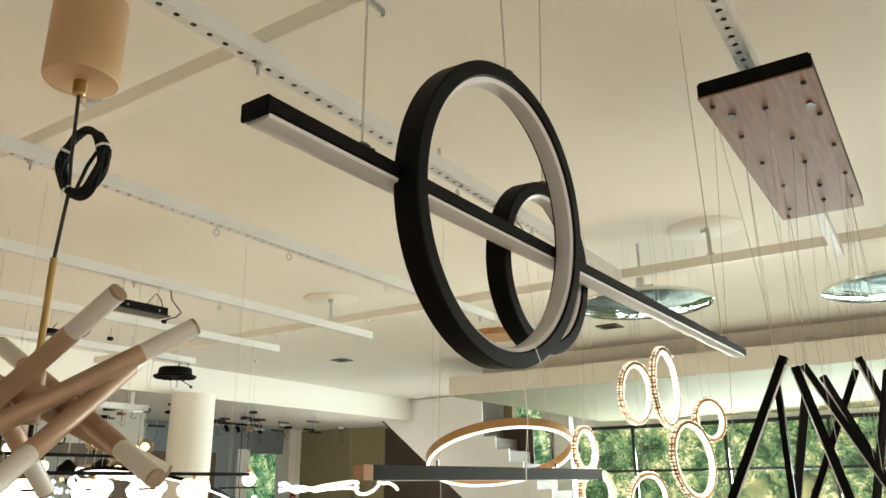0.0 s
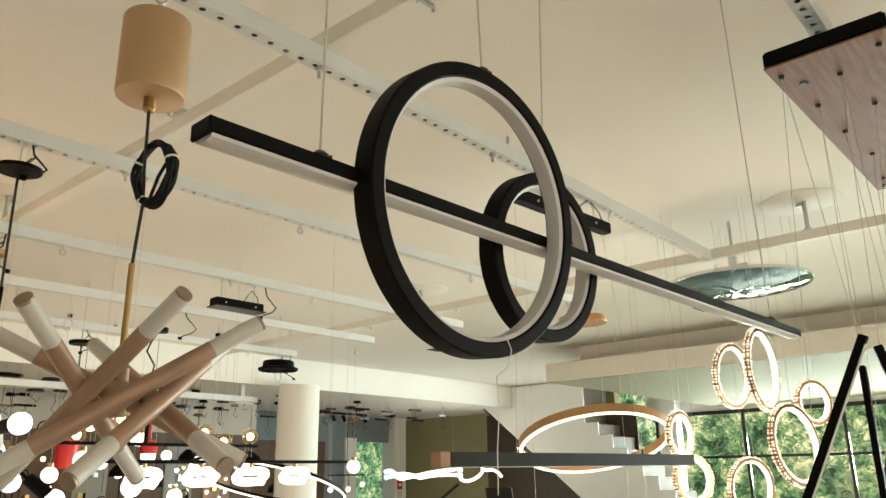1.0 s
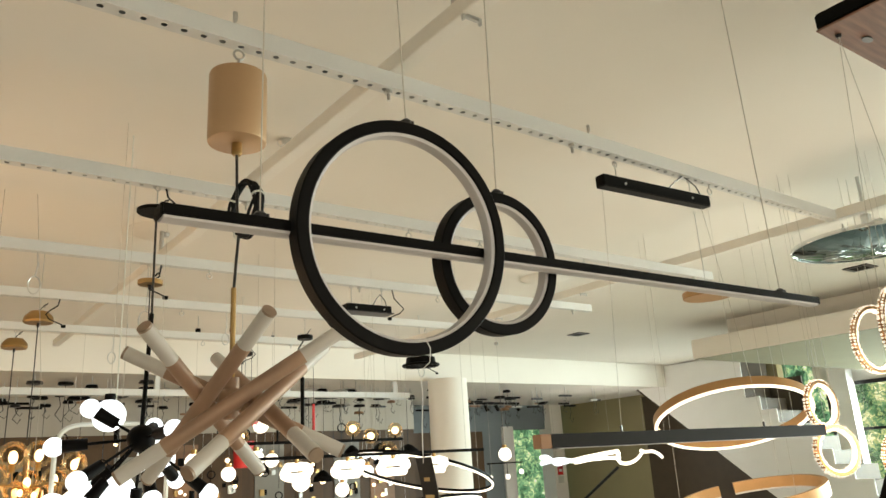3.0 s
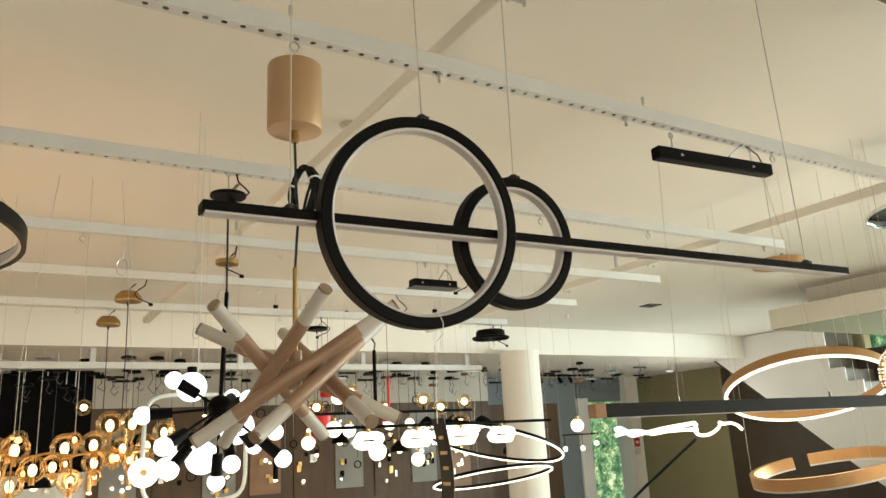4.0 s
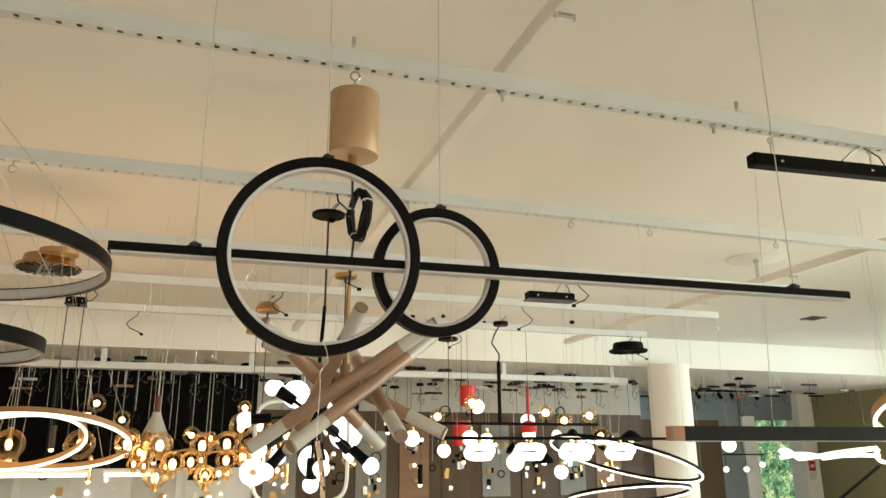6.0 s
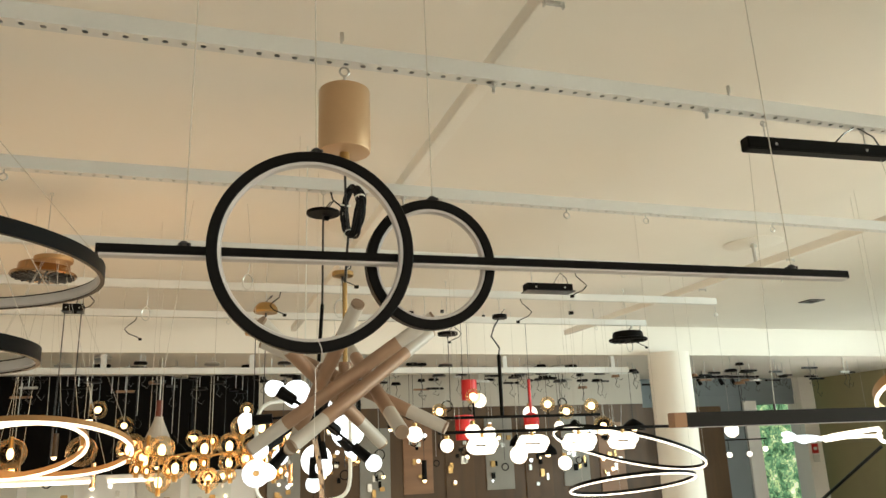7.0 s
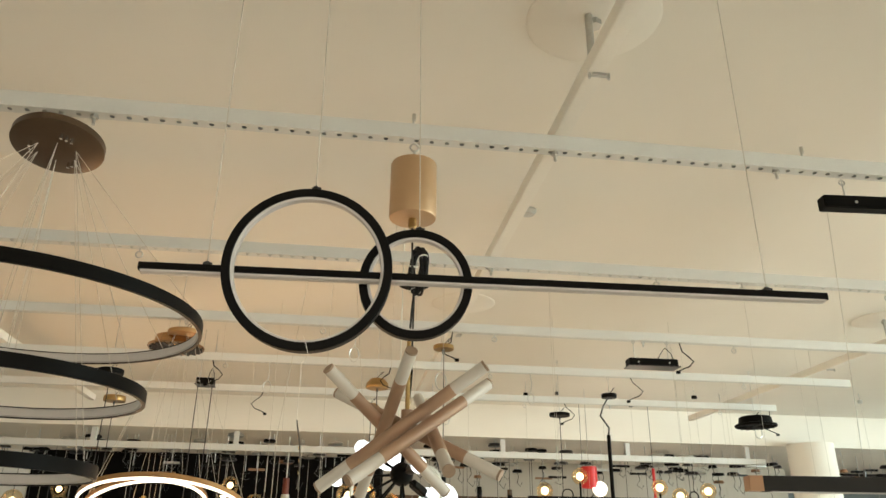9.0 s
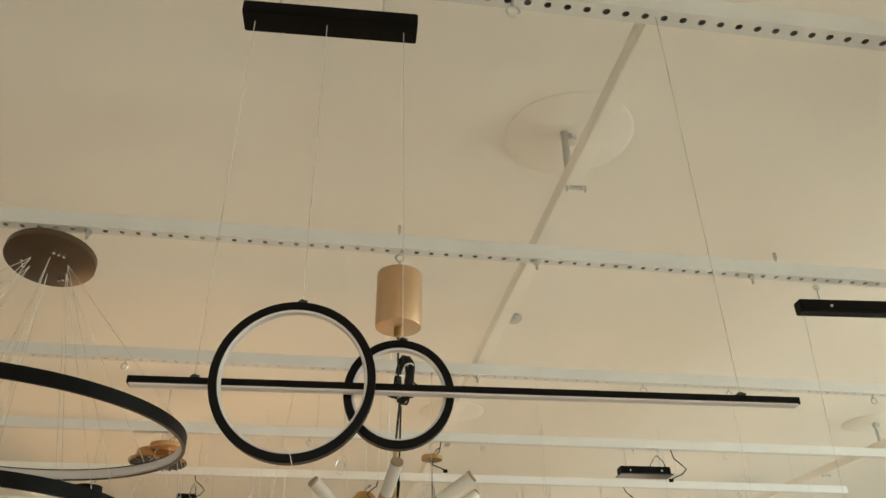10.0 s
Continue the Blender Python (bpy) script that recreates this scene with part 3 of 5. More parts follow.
def tube_chandelier():
    cx, cy = -1.27, 0.538
    t = thing("tube_chandelier", (cx, cy, 1.89), "unlit rose gold tube chandelier with frosted white ends", "chandelier")
    can = part("ceiling_can", lathe([(1e-5, 0.751), (0.080, 0.751), (0.084, 0.753), (0.086, 0.759), (0.086, 0.970), (0.084, 0.975), (1e-5, 0.976)], 56), GOLDCAN, t, "champagne gold cylindrical ceiling can")
    part("cable_gland", lathe([(1e-5, 0.714), (0.012, 0.714), (0.016, 0.720), (0.016, 0.752), (1e-5, 0.752)], 20), BRASS, can)
    part("hook", joined(tube([(0, 0.016 * math.cos(a), 1.05 + 0.016 * math.sin(a)) for a in [i * math.pi / 8 for i in range(16)]], 0.004, 6, True), rod((0, 0, 0.974), (0, 0, 1.036), 0.005, 8)), STEEL, can, "zinc hook")
    part("cable", tube([(0, 0, 0.72), (0.002, 0.004, 0.55), (-0.002, 0.012, 0.47), (0.0, 0.006, 0.40), (0, 0, 0.30)], 0.0042, 8), BLACKGLOSS, t, "black textile cable")
    loops = []
    rnd = random.Random(4)
    mid, along = Vector((0.020, 0.022, 0.545)), Vector((0.96, 0.27, 0))
    across = Vector((-0.27, 0.96, 0))

    def round_coil(a, ru, rv, off):
        return mid + along * (ru * math.cos(a)) + across * off + Vector((0, 0, rv * math.sin(a)))
    turns = [(0.050 + 0.016 * rnd.random(), 0.074 + 0.016 * rnd.random(), 0.024 * (rnd.random() - 0.5)) for _ in range(10)]
    line = []
    for i in range(9 * 28):
        k, f = divmod(i, 28)
        ru, rv, off = (p + (q - p) * f / 28 for p, q in zip(turns[k], turns[k + 1]))
        a = f * math.pi / 14 - 1.9
        line.append(round_coil(a, ru * (1 + 0.05 * math.sin(3 * a + k)), rv, off + 0.008 * math.sin(2 * a + k)))
    line += [mid + Vector((-0.01, 0.0, -0.065)), mid + Vector((0.012, 0.006, -0.01)), mid + Vector((0.045, 0.012, 0.03))]
    loops.append(tube(line, 0.0046, 6))
    coil = part("cable_coil", joined(*loops), CABLE, t, "spare black cable coiled and tied")
    for a in (2.7, 0.35, 4.2):
        out = along * math.cos(a) + Vector((0, 0, math.sin(a)))
        part("cable_tie", moved(hoop(0.0175, 0.002, 0.006, 14, 0.0004), Matrix.Translation(round_coil(a, 0.058, 0.082, 0.0)) @ across.cross(out).to_track_quat("Z", "Y").to_matrix().to_4x4()), PAPER, coil, "white cable tie")
    part("stem", rod((0, 0, 0.02), (0, 0, 0.31), 0.0075, 12), BRASS, t, "thin brass stem")
    part("hub", joined(ball(0.036), rod((0, 0, -0.05), (0, 0, 0.06), 0.02, 16)), ROSEWOOD, t)
    ends = ((-1.055, 0.762, 2.055, -1.291, 0.265, 1.703), (-1.254, 0.807, 2.043, -1.041, 0.358, 1.703), (-0.989, 0.526, 2.076, -1.53, 0.40, 1.70),
            (-1.161, 0.277, 2.053, -1.44, 0.687, 1.709), (-1.451, 0.303, 2.036, -1.196, 0.829, 1.744), (-1.57, 0.599, 2.048, -0.969, 0.639, 1.729))
    base = Vector((cx, cy, 1.89))
    for x0, y0, z0, x1, y1, z1 in ends:
        a, b = Vector((x0, y0, z0)) - base, Vector((x1, y1, z1)) - base
        d = (b - a).normalized()
        a, b = a - d * 0.004, b + d * 0.004
        arm = part("arm", rod(a + d * 0.128, b - d * 0.128, 0.0205, 24), ROSEWOOD, t, "rose gold metal tube")
        for e, s in ((a, 1), (b, -1)):
            part("frosted_end", rod(e + d * s * 0.007, e + d * s * 0.129, 0.0198, 24), FROST, arm, "frosted white acrylic end")
            part("end_cap", rod(e, e + d * s * 0.0075, 0.0192, 24), TIPCAP, arm)


ring_bar_pendant()
price_tag()
tube_chandelier()

# ---------- hanging gear shared by the display lamps ----------


def rail_hook(t, z0, z1):
    """A little ring and rod by which a canopy hangs from its rail, from z0 up to z1 in the thing's own heights."""
    part("hook", joined(tube([(0, 0.011 * math.cos(a), z1 - 0.011 + 0.011 * math.sin(a)) for a in [i * math.pi / 6 for i in range(12)]], 0.0028, 5, True), rod((0, 0, z0), (0, 0, z1 - 0.02), 0.0028, 6)), STEEL, t)


def above(x, y):
    """The height of what hangs over a spot: a rail, or else the ceiling."""
    gx = (GRID.inverted() @ Vector((x, y, 0))).x
    return RAIL_Z if min(abs(gx - r) for r in RAILS) < 0.06 else TOP


def disc_canopy(name, at, radius, high, mat, label, drop=0.0, cord=None, dome=False, group="ceiling canopies", ribs=0, under=None):
    """A round ceiling canopy hung from a rail, with its cord when one shows."""
    x, y, z = at
    t = thing(name, at, label, "canopy", group)
    if ribs:
        prof = [(1e-5, 0.0), (radius * 0.97, 0.0), (radius, high * 0.10), (radius * 0.98, high * 0.22), (radius * 0.80, high * 0.30), (radius * 0.76, high * 0.92), (radius * 0.70, high), (1e-5, high)]
    elif dome:
        prof = [(1e-5, 0.0), (radius * 0.92, 0.0), (radius, high * 0.15), (radius * 0.93, high * 0.5), (radius * 0.6, high * 0.9), (1e-5, high)]
    else:
        prof = [(1e-5, 0.0), (radius * 0.97, 0.0), (radius, high * 0.12), (radius, high * 0.9), (radius * 0.97, high), (1e-5, high)]
    cover = part("cover", lathe(prof, 36), mat, t)
    for k in range(ribs):
        a = 2 * math.pi * k / ribs
        part("rib", rod((0.25 * radius * math.cos(a), 0.25 * radius * math.sin(a), -0.004), (0.92 * radius * math.cos(a), 0.92 * radius * math.sin(a), -0.004), 0.006, 6), under or mat, cover)
    rail_hook(t, high, above(x, y) - z + 0.002)
    part("wire_tail", tube([(0.02, 0.0, high), (0.03, 0.03, high + 0.04), (0.01, 0.05, high + 0.055), (-0.01, 0.03, high + 0.03)], 0.003, 5), BLACKGLOSS, t, "loose supply cable")
    if drop:
        part("cord", tube([(0, 0, 0.002), (0.003, 0.002, -drop * 0.4), (0, 0, -drop)], 0.004, 6), cord or BLACKGLOSS, t)
        part("grip", rod((0, 0, -0.03), (0, 0, 0.002), 0.009, 10), cord or BLACKGLOSS, t)
    return t


def box_canopy(at, long, wide, high, label, turn=0.0, wires=()):
    """A long black driver box hung from a rail by two hooks."""
    t = thing("driver_box", at, label, "driver box", "driver boxes", turn=(0, 0, turn))
    part("housing", box(wide, long, high, (0, 0, high / 2), 0.004), BLACK, t)
    if long < 0.5:
        part("flange", box(wide * 1.45, long * 1.05, 0.008, (0, 0, -0.002), 0.002), BLACKGLOSS, t)
    for s in (-0.35, 0.35):
        part("hook", joined(rod((0, s * long, high), (0, s * long, above(at[0], at[1]) - at[2] + 0.002), 0.003, 6), tube([(0, s * long + 0.012 * math.cos(a), RAIL_Z - at[2] - 0.014 + 0.012 * math.sin(a)) for a in [i * math.pi / 6 for i in range(12)]], 0.003, 5, True)), STEEL, t)
        part("screw", rod((wide / 2 - 0.001, s * long * 0.9, high * 0.45), (wide / 2 + 0.004, s * long * 0.9, high * 0.45), 0.006, 8), STEEL, t)
    part("supply_cable", tube([(0, 0.12 * long, high), (0.01, 0.2 * long, high + 0.05), (0.0, 0.3 * long, high + 0.09), (0, 0.42 * long, high + 0.05), (0, 0.46 * long, high)], 0.0035, 6), BLACKGLOSS, t)
    for y, drop in wires:
        part("wire", tube([(0, y, 0), (0, y, -drop * 0.5), (0, y, -drop)], 0.0045 if long < 0.2 else 0.0011, 5), BLACKGLOSS if long < 0.2 else WIRE, t)
    return t


# ---------- the big plate with the stick lamp ----------


def stick_lamp():
    t = thing("stick_lamp", (0.0, 2.51, 2.83), "black stick chandelier hung on wires from a bronze ceiling plate", "chandelier", turn=(0, 0, 0.3))
    plate = part("ceiling_plate", box(0.325, 1.345, 0.006, (0, 0, -0.003), 0.002), PLATE, t, "brushed bronze ceiling plate")
    part("plate_box", box(0.322, 1.342, 0.050, (0, 0, 0.0262), 0.006), BLACK, plate, "black plate housing")
    spots = [(-0.135, -0.60), (0.125, -0.60), (0.0, -0.50), (-0.11, -0.33), (0.03, -0.22), (0.135, -0.36), (-0.10, -0.06), (0.03, 0.02), (0.14, -0.08), (-0.08, 0.22), (0.04, 0.30), (0.14, 0.22), (-0.11, 0.52), (0.03, 0.48), (0.13, 0.50), (-0.13, 0.62)]
    for x, y in spots:
        part("wire_grip", moved(lathe([(1e-5, -0.012), (0.006, -0.012), (0.0085, -0.004), (0.0085, -0.001), (1e-5, -0.001)], 10), Matrix.Translation((x, y, -0.004))), BLACKGLOSS, plate)
    for x, y in ((-0.10, -0.50), (0.12, -0.44)):
        part("keyhole_cover", moved(lathe([(1e-5, -0.004), (0.012, -0.004), (0.012, 0.0), (1e-5, 0.0)], 14), Matrix.Translation((x, y, -0.006)) @ Matrix.Diagonal((1, 1.9, 1, 1))), BLACKGLOSS, plate)
    # the sticks, each as two ends, in world metres
    sticks = ((-0.03, 1.88, 2.03, -0.34, 1.92, 1.42), (-0.02, 1.96, 2.01, 0.12, 2.0, 1.40), (-0.06, 2.38, 2.07, 0.24, 2.5, 1.42), (0.07, 2.75, 2.13, 0.24, 2.85, 1.55),
              (0.06, 2.70, 2.08, -0.22, 2.62, 1.45), (-0.05, 2.30, 1.98, -0.16, 2.22, 1.45), (-0.10, 2.12, 1.98, -0.10, 2.10, 1.40), (-0.03, 2.55, 2.05, 0.20, 2.70, 1.45), (0.16, 2.62, 2.06, 0.02, 2.5, 1.44), (-0.06, 2.9, 2.02, 0.16, 2.98, 1.5))
    inv = t.matrix_world.inverted()
    for i, (x0, y0, z0, x1, y1, z1) in enumerate(sticks):
        a, b = inv @ Vector((x0, y0, z0)), inv @ Vector((x1, y1, z1))
        d = b - a
        turn = d.to_track_quat("Z", "Y").to_matrix().to_4x4()
        m = Matrix.Translation(a) @ turn
        stick = part("stick", moved(box(0.017, 0.022, d.length, (0, 0, d.length / 2), 0.0015), m), BLACK, t, "slim black metal stick")
        part("stick_diffuser", moved(box(0.012, 0.002, d.length * 0.94, (0, -0.0115, d.length / 2), 0), m), DIFFUSER, stick)
        for f in (0.03, 0.55):
            p = a.lerp(b, f)
            sx, sy = min(spots, key=lambda q: (q[0] - p.x) ** 2 + (q[1] - p.y) ** 2)
            part("wire", tube([p, (p + Vector((sx, sy, -0.008))) / 2, (sx, sy, -0.008)], 0.0009, 5), WIRE, t)
    part("hanger", joined(rod((0.0, -0.4, 0.04), (0, -0.4, RAIL_Z - 2.83), 0.005, 8), rod((0.0, 0.4, 0.04), (0, 0.4, RAIL_Z - 2.83), 0.005, 8)), STEEL, t)


# ---------- chrome dish lamps ----------


def dish_lamp(x, y, z, radius):
    t = thing("dish_lamp", (x, y, z), "large round mirrored chrome dish pendant", "pendant lamp", "chrome dish lamps")
    vs, fs, n, rings = [], [], 40, 7
    rnd = random.Random(int(abs(x) * 100))
    for k in range(rings + 1):
        r = radius * (k / rings) + 1e-4
        for i in range(n):
            a = 2 * math.pi * (i + 0.5 * (k % 2)) / n
            h = -0.055 * (1 - (k / rings) ** 2) + (0.004 * (rnd.random() - 0.5) if 0 < k < rings else 0)
            vs.append(Vector((r * math.cos(a), r * math.sin(a), h)))
    for k in range(rings):
        for i in range(n):
            j = (i + 1) % n
            a, b, c, d = k * n + i, k * n + j, (k + 1) * n + i, (k + 1) * n + j
            if k % 2:
                fs += [[a, b, d], [a, d, c]]
            else:
                fs += [[a, b, c], [b, d, c]]
    part("mirror_dish", (vs, fs), MIRROR, t, "faceted chrome mirror with a dark teal reflection in its colour", smooth=False)
    part("rim", hoop(radius + 0.006, 0.012, 0.022, 64), CHROME, t)
    part("cover", lathe([(radius, 0.004), (radius * 0.6, 0.03), (0.10, 0.045), (0.07, 0.075), (1e-5, 0.08)], 48), WHITE, t, "white upper cover")
    part("stem", rod((0, 0, 0.07), (0, 0, TOP - z - 0.012), 0.011, 12), STEEL, t)
    part("junction", joined(box(0.05, 0.05, 0.08, (0.0, 0, 0.15), 0.004), box(0.09, 0.03, 0.03, (0.05, 0, 0.12), 0.003)), STEEL, t)


# ---------- crystal ring chandelier ----------


def crystal_ring(x, y, z, radius, yaw, lean, top):
    t = thing("crystal_ring", (x, y, z), "lit crystal ring pendant with warm glow", "pendant lamp", "crystal rings", turn=(90 + lean, 0, yaw))
    part("metal_band", hoop(radius - 0.004, 0.020, 0.034, 64), BRONZE, t, "rose bronze band")
    part("led_core", hoop(radius - 0.024, 0.010, 0.030, 64), LED, t, "lit core strip")
    # the beads emit by themselves, in place of light from the core
    beads = []
    rnd = random.Random(int(1000 * z))
    n = int(radius * 300)
    for i in range(n):
        a = 2 * math.pi * (i + 0.4 * rnd.random()) / n
        for s, out, size in ((-0.011, -0.002, 0.008), (0.011, -0.002, 0.008), (0.014, -0.033, 0.008), (-0.014, -0.033, 0.008)):
            w = size * (0.45 + 0.75 * rnd.random())
            g = lathe([(1e-5, -w), (w * 0.8, -w * 0.5), (w, w * 0.2), (w * 0.6, w * 0.8), (1e-5, w)], 6)
            rr = radius + out + 0.004 * (rnd.random() - 0.5)
            beads.append(moved(g, Matrix.Translation((rr * math.cos(a), rr * math.sin(a), s)) @ pose(0, 0, 0, 360 * rnd.random(), 40 * rnd.random(), 0)))
    part("crystal_trim", joined(*beads), LEDSOFT, t, "cut crystal beads with the core's glow put into them", smooth=False)["kind"] = "stuff"
    up = t.matrix_world.inverted()
    for s in (-0.04, 0.04):
        a = t.matrix_world @ Vector((s, radius, 0))
        part("wire", tube([up @ a, up @ (a + Vector((0, 0, (top - a.z) / 2))), up @ Vector((a.x, a.y, top))], 0.0011, 5), WIRE, t)


# ---------- long lamps and LED rings ----------


def led_ring(name, at, radius, turn, band, label, wires=3, top=TOP, thick=0.014, high=0.045, lit=LED, inner=False, gap=0.0, group="led rings", canopy=None):
    """A hoop lamp: a metal band with a light strip under it or inside it."""
    t = thing(name, at, label, "pendant lamp", group, turn=turn)
    n = 112

    def arc(profile):
        if not gap:
            return lathe(profile, n, True)
        vs, fs, k = [], [], len(profile)
        for i in range(n + 1):
            a = math.pi / 2 + gap / 2 + (2 * math.pi - gap) * i / n
            vs += [Vector((r * math.cos(a), r * math.sin(a), z)) for r, z in profile]
        for i in range(n):
            fs += [[i * k + p, (i + 1) * k + p, (i + 1) * k + (p + 1) % k, i * k + (p + 1) % k] for p in range(k)]
        return vs, fs + [list(range(k)), [n * k + p for p in range(k)][::-1]]
    h = high / 2
    part("band", arc([(radius, -h), (radius, h), (radius - thick, h), (radius - thick, -h)]), band, t)
    if inner:
        strip = [(radius - thick + 0.001, -h * 0.85), (radius - thick + 0.001, h * 0.85), (radius - thick - 0.006, h * 0.6), (radius - thick - 0.006, -h * 0.6)]
    else:
        strip = [(radius - 0.001, -h), (radius - thick + 0.001, -h), (radius - thick + 0.001, -h - 0.012), (radius - 0.001, -h - 0.012)]
    part("light_strip", arc(strip), lit, t)
    inv = t.matrix_world.inverted()
    hub = Vector(canopy) if canopy else None
    for i in range(wires):
        a = 2 * math.pi * (i + 0.35) / wires
        p = t.matrix_world @ Vector(((radius - thick / 2) * math.cos(a), (radius - thick / 2) * math.sin(a), h))
        q = hub + Vector((0.07 * math.cos(a), 0.07 * math.sin(a), 0)) if hub else Vector((p.x, p.y, top))
        part("wire", tube([inv @ p, inv @ ((p + q) / 2), inv @ q], 0.0012, 5), WIRE, t)
    return t


def bar_lamp():
    a, b = Vector((-1.410, 1.757, 1.729)), Vector((-1.275, 3.52, 1.729))
    yaw = math.degrees(math.atan2(-(b - a).x, (b - a).y))
    t = thing("bar_lamp", tuple((a + b) / 2), "long matt black linear lamp with a walnut end", "pendant lamp", turn=(0, 0, yaw))
    long = (b - a).length
    part("housing", box(0.05, long - 0.05, 0.052, (0, 0.025, 0.026), 0.002), GREYMETAL, t)
    part("wooden_end", box(0.05, 0.05, 0.052, (0, -long / 2 + 0.025, 0.026), 0.0015), WOOD, t, "oiled walnut end block")
    part("diffuser", box(0.036, long - 0.12, 0.003, (0, 0.02, -0.0012)), DIFFUSER, t)
    for y in (-0.45, 0.45):
        part("wire", tube([(0, y, 0.05), (0, y * 0.86 - 0.03, 0.6), (0, y * 0.72 - 0.065, 1.104)], 0.0011, 5), WIRE, t)
        part("wire_grip", rod((0, y, 0.05), (0, y, 0.075), 0.005, 8), BLACKGLOSS, t)


def oval_row():
    """A row of fat glowing rounded loops under one black bar."""
    t = thing("oval_loop_chandelier", (-3.66, 2.38, 1.71), "lit row chandelier of rounded white glass loops", "chandelier")
    part("bar", box(0.03, 1.75, 0.02, (0, 0.03, 0.085), 0.003), BLACK, t)
    for y, wide in ((-0.55, 0.21), (-0.20, 0.23), (0.14, 0.25), (0.47, 0.22)):
        half = wide / 2 - 0.058
        pts = []
        for i in range(20):
            a = 2 * math.pi * i / 20
            pts.append((0.02 * math.sin(3 * a), y + math.copysign(half, math.cos(a)) + 0.032 * math.cos(a), 0.032 * math.sin(a)))
        loop = part("glass_loop", tube(pts, 0.026, 10, True), LED, t, "glowing white loop")
        part("holder", rod((0, y, 0.05), (0, y, 0.085), 0.012, 10), BRASS, loop)
    for y in (-0.7, 0.75):
        part("wire", tube([(0, y, 0.09), (0, y, 0.6), (0, y, TOP - 1.71)], 0.0012, 5), WIRE, t)


def wavy_light():
    t = thing("wavy_light", (-9.1, 10.4, 1.70), "lit wavy ribbon pendant in warm white", "pendant lamp")
    pts = [(0, -1.55 + 0.06 * i, 0.05 + 0.035 * math.sin(i * 0.8) - 0.012 * i) for i in range(11)]
    part("ribbon_tangle", tube(pts, 0.04, 8), LEDCOOL, t)
    part("ribbon_tangle", tube([(0.05, y, -0.10 + 0.05 * math.sin(4.2 * y) - 0.05 * y) for y in [-1.6 + 0.09 * i for i in range(9)]], 0.035, 8), LEDCOOL, t)
    part("ribbon_straight", tube([(0.05, -0.8, -0.06), (0.05, -0.4, -0.02), (0.05, 0.0, -0.01), (0.05, 0.36, -0.02)], 0.03, 8), LED, t)
    part("ribbon_straight", tube([(0, -0.85, -0.03), (0, -0.5, 0.02), (0, -0.1, 0.06), (0, 0.38, 0.10)], 0.036, 8), LED, t)
    curl = [(0.0, 0.42 + 0.55 * u - 0.18 * math.sin(6.0 * u), -0.02 + 0.11 * math.cos(6.0 * u + 0.5)) for u in [i / 24 for i in range(25)]]
    curl += [(0, 1.15, 0.06), (0, 1.35, 0.07), (0, 1.52, 0.02), (0, 1.63, -0.06)]
    part("ribbon_curl", tube(curl, 0.03, 8), LED, t)
    for y in (-1.2, 0.2, 1.2):
        part("wire", tube([(0, y, 0.05), (0, y, 0.6), (0, y, LOW - 1.70)], 0.002, 5), WIRE, t)


# ---------- bulb chandelier, bubble cluster, frames ----------


def bulb_chandelier():
    hub = Vector((-2.42, 0.60, 1.86))
    t = thing("bulb_chandelier", tuple(hub), "black spider chandelier with lit white globe bulbs", "chandelier")
    part("hub", ball(0.055), BLACK, t)
    part("rod", rod((0, 0, 0.04), (-0.10, 0.04, 0.52), 0.009, 10), BLACK, t, "black stem")
    part("cord", tube([(-0.10, 0.04, 0.52), (-0.12, 0.044, 0.75), (-0.133, 0.046, 0.985)], 0.005, 6), BLACKGLOSS, t)
    spots = ((-0.01, -0.19, 0.118), (-0.16, -0.16, 0.13), (0.16, -0.25, -0.15), (0.08, -0.21, -0.24), (-0.05, 0.0, -0.30), (0.12, 0.02, -0.23), (0.10, 0.24, -0.22), (-0.14, 0.13, -0.08), (-0.2, 0.10, 0.06), (-0.16, -0.14, -0.18), (0.22, 0.06, 0.02), (-0.2, 0.2, -0.16), (-0.05, -0.3, -0.02))
    for p in spots:
        p = Vector(p)
        d = p.normalized()
        arm = part("arm", rod(d * 0.045, p - d * 0.10, 0.006, 8), BLACK, t)
        part("socket", rod(p - d * 0.115, p - d * 0.02, 0.022, 14, 0.025), BLACK, arm, "black cylindrical socket")
        part("bulb", ball(0.036, 18, 10, p), LEDCOOL, arm, "lit frosted globe bulb")


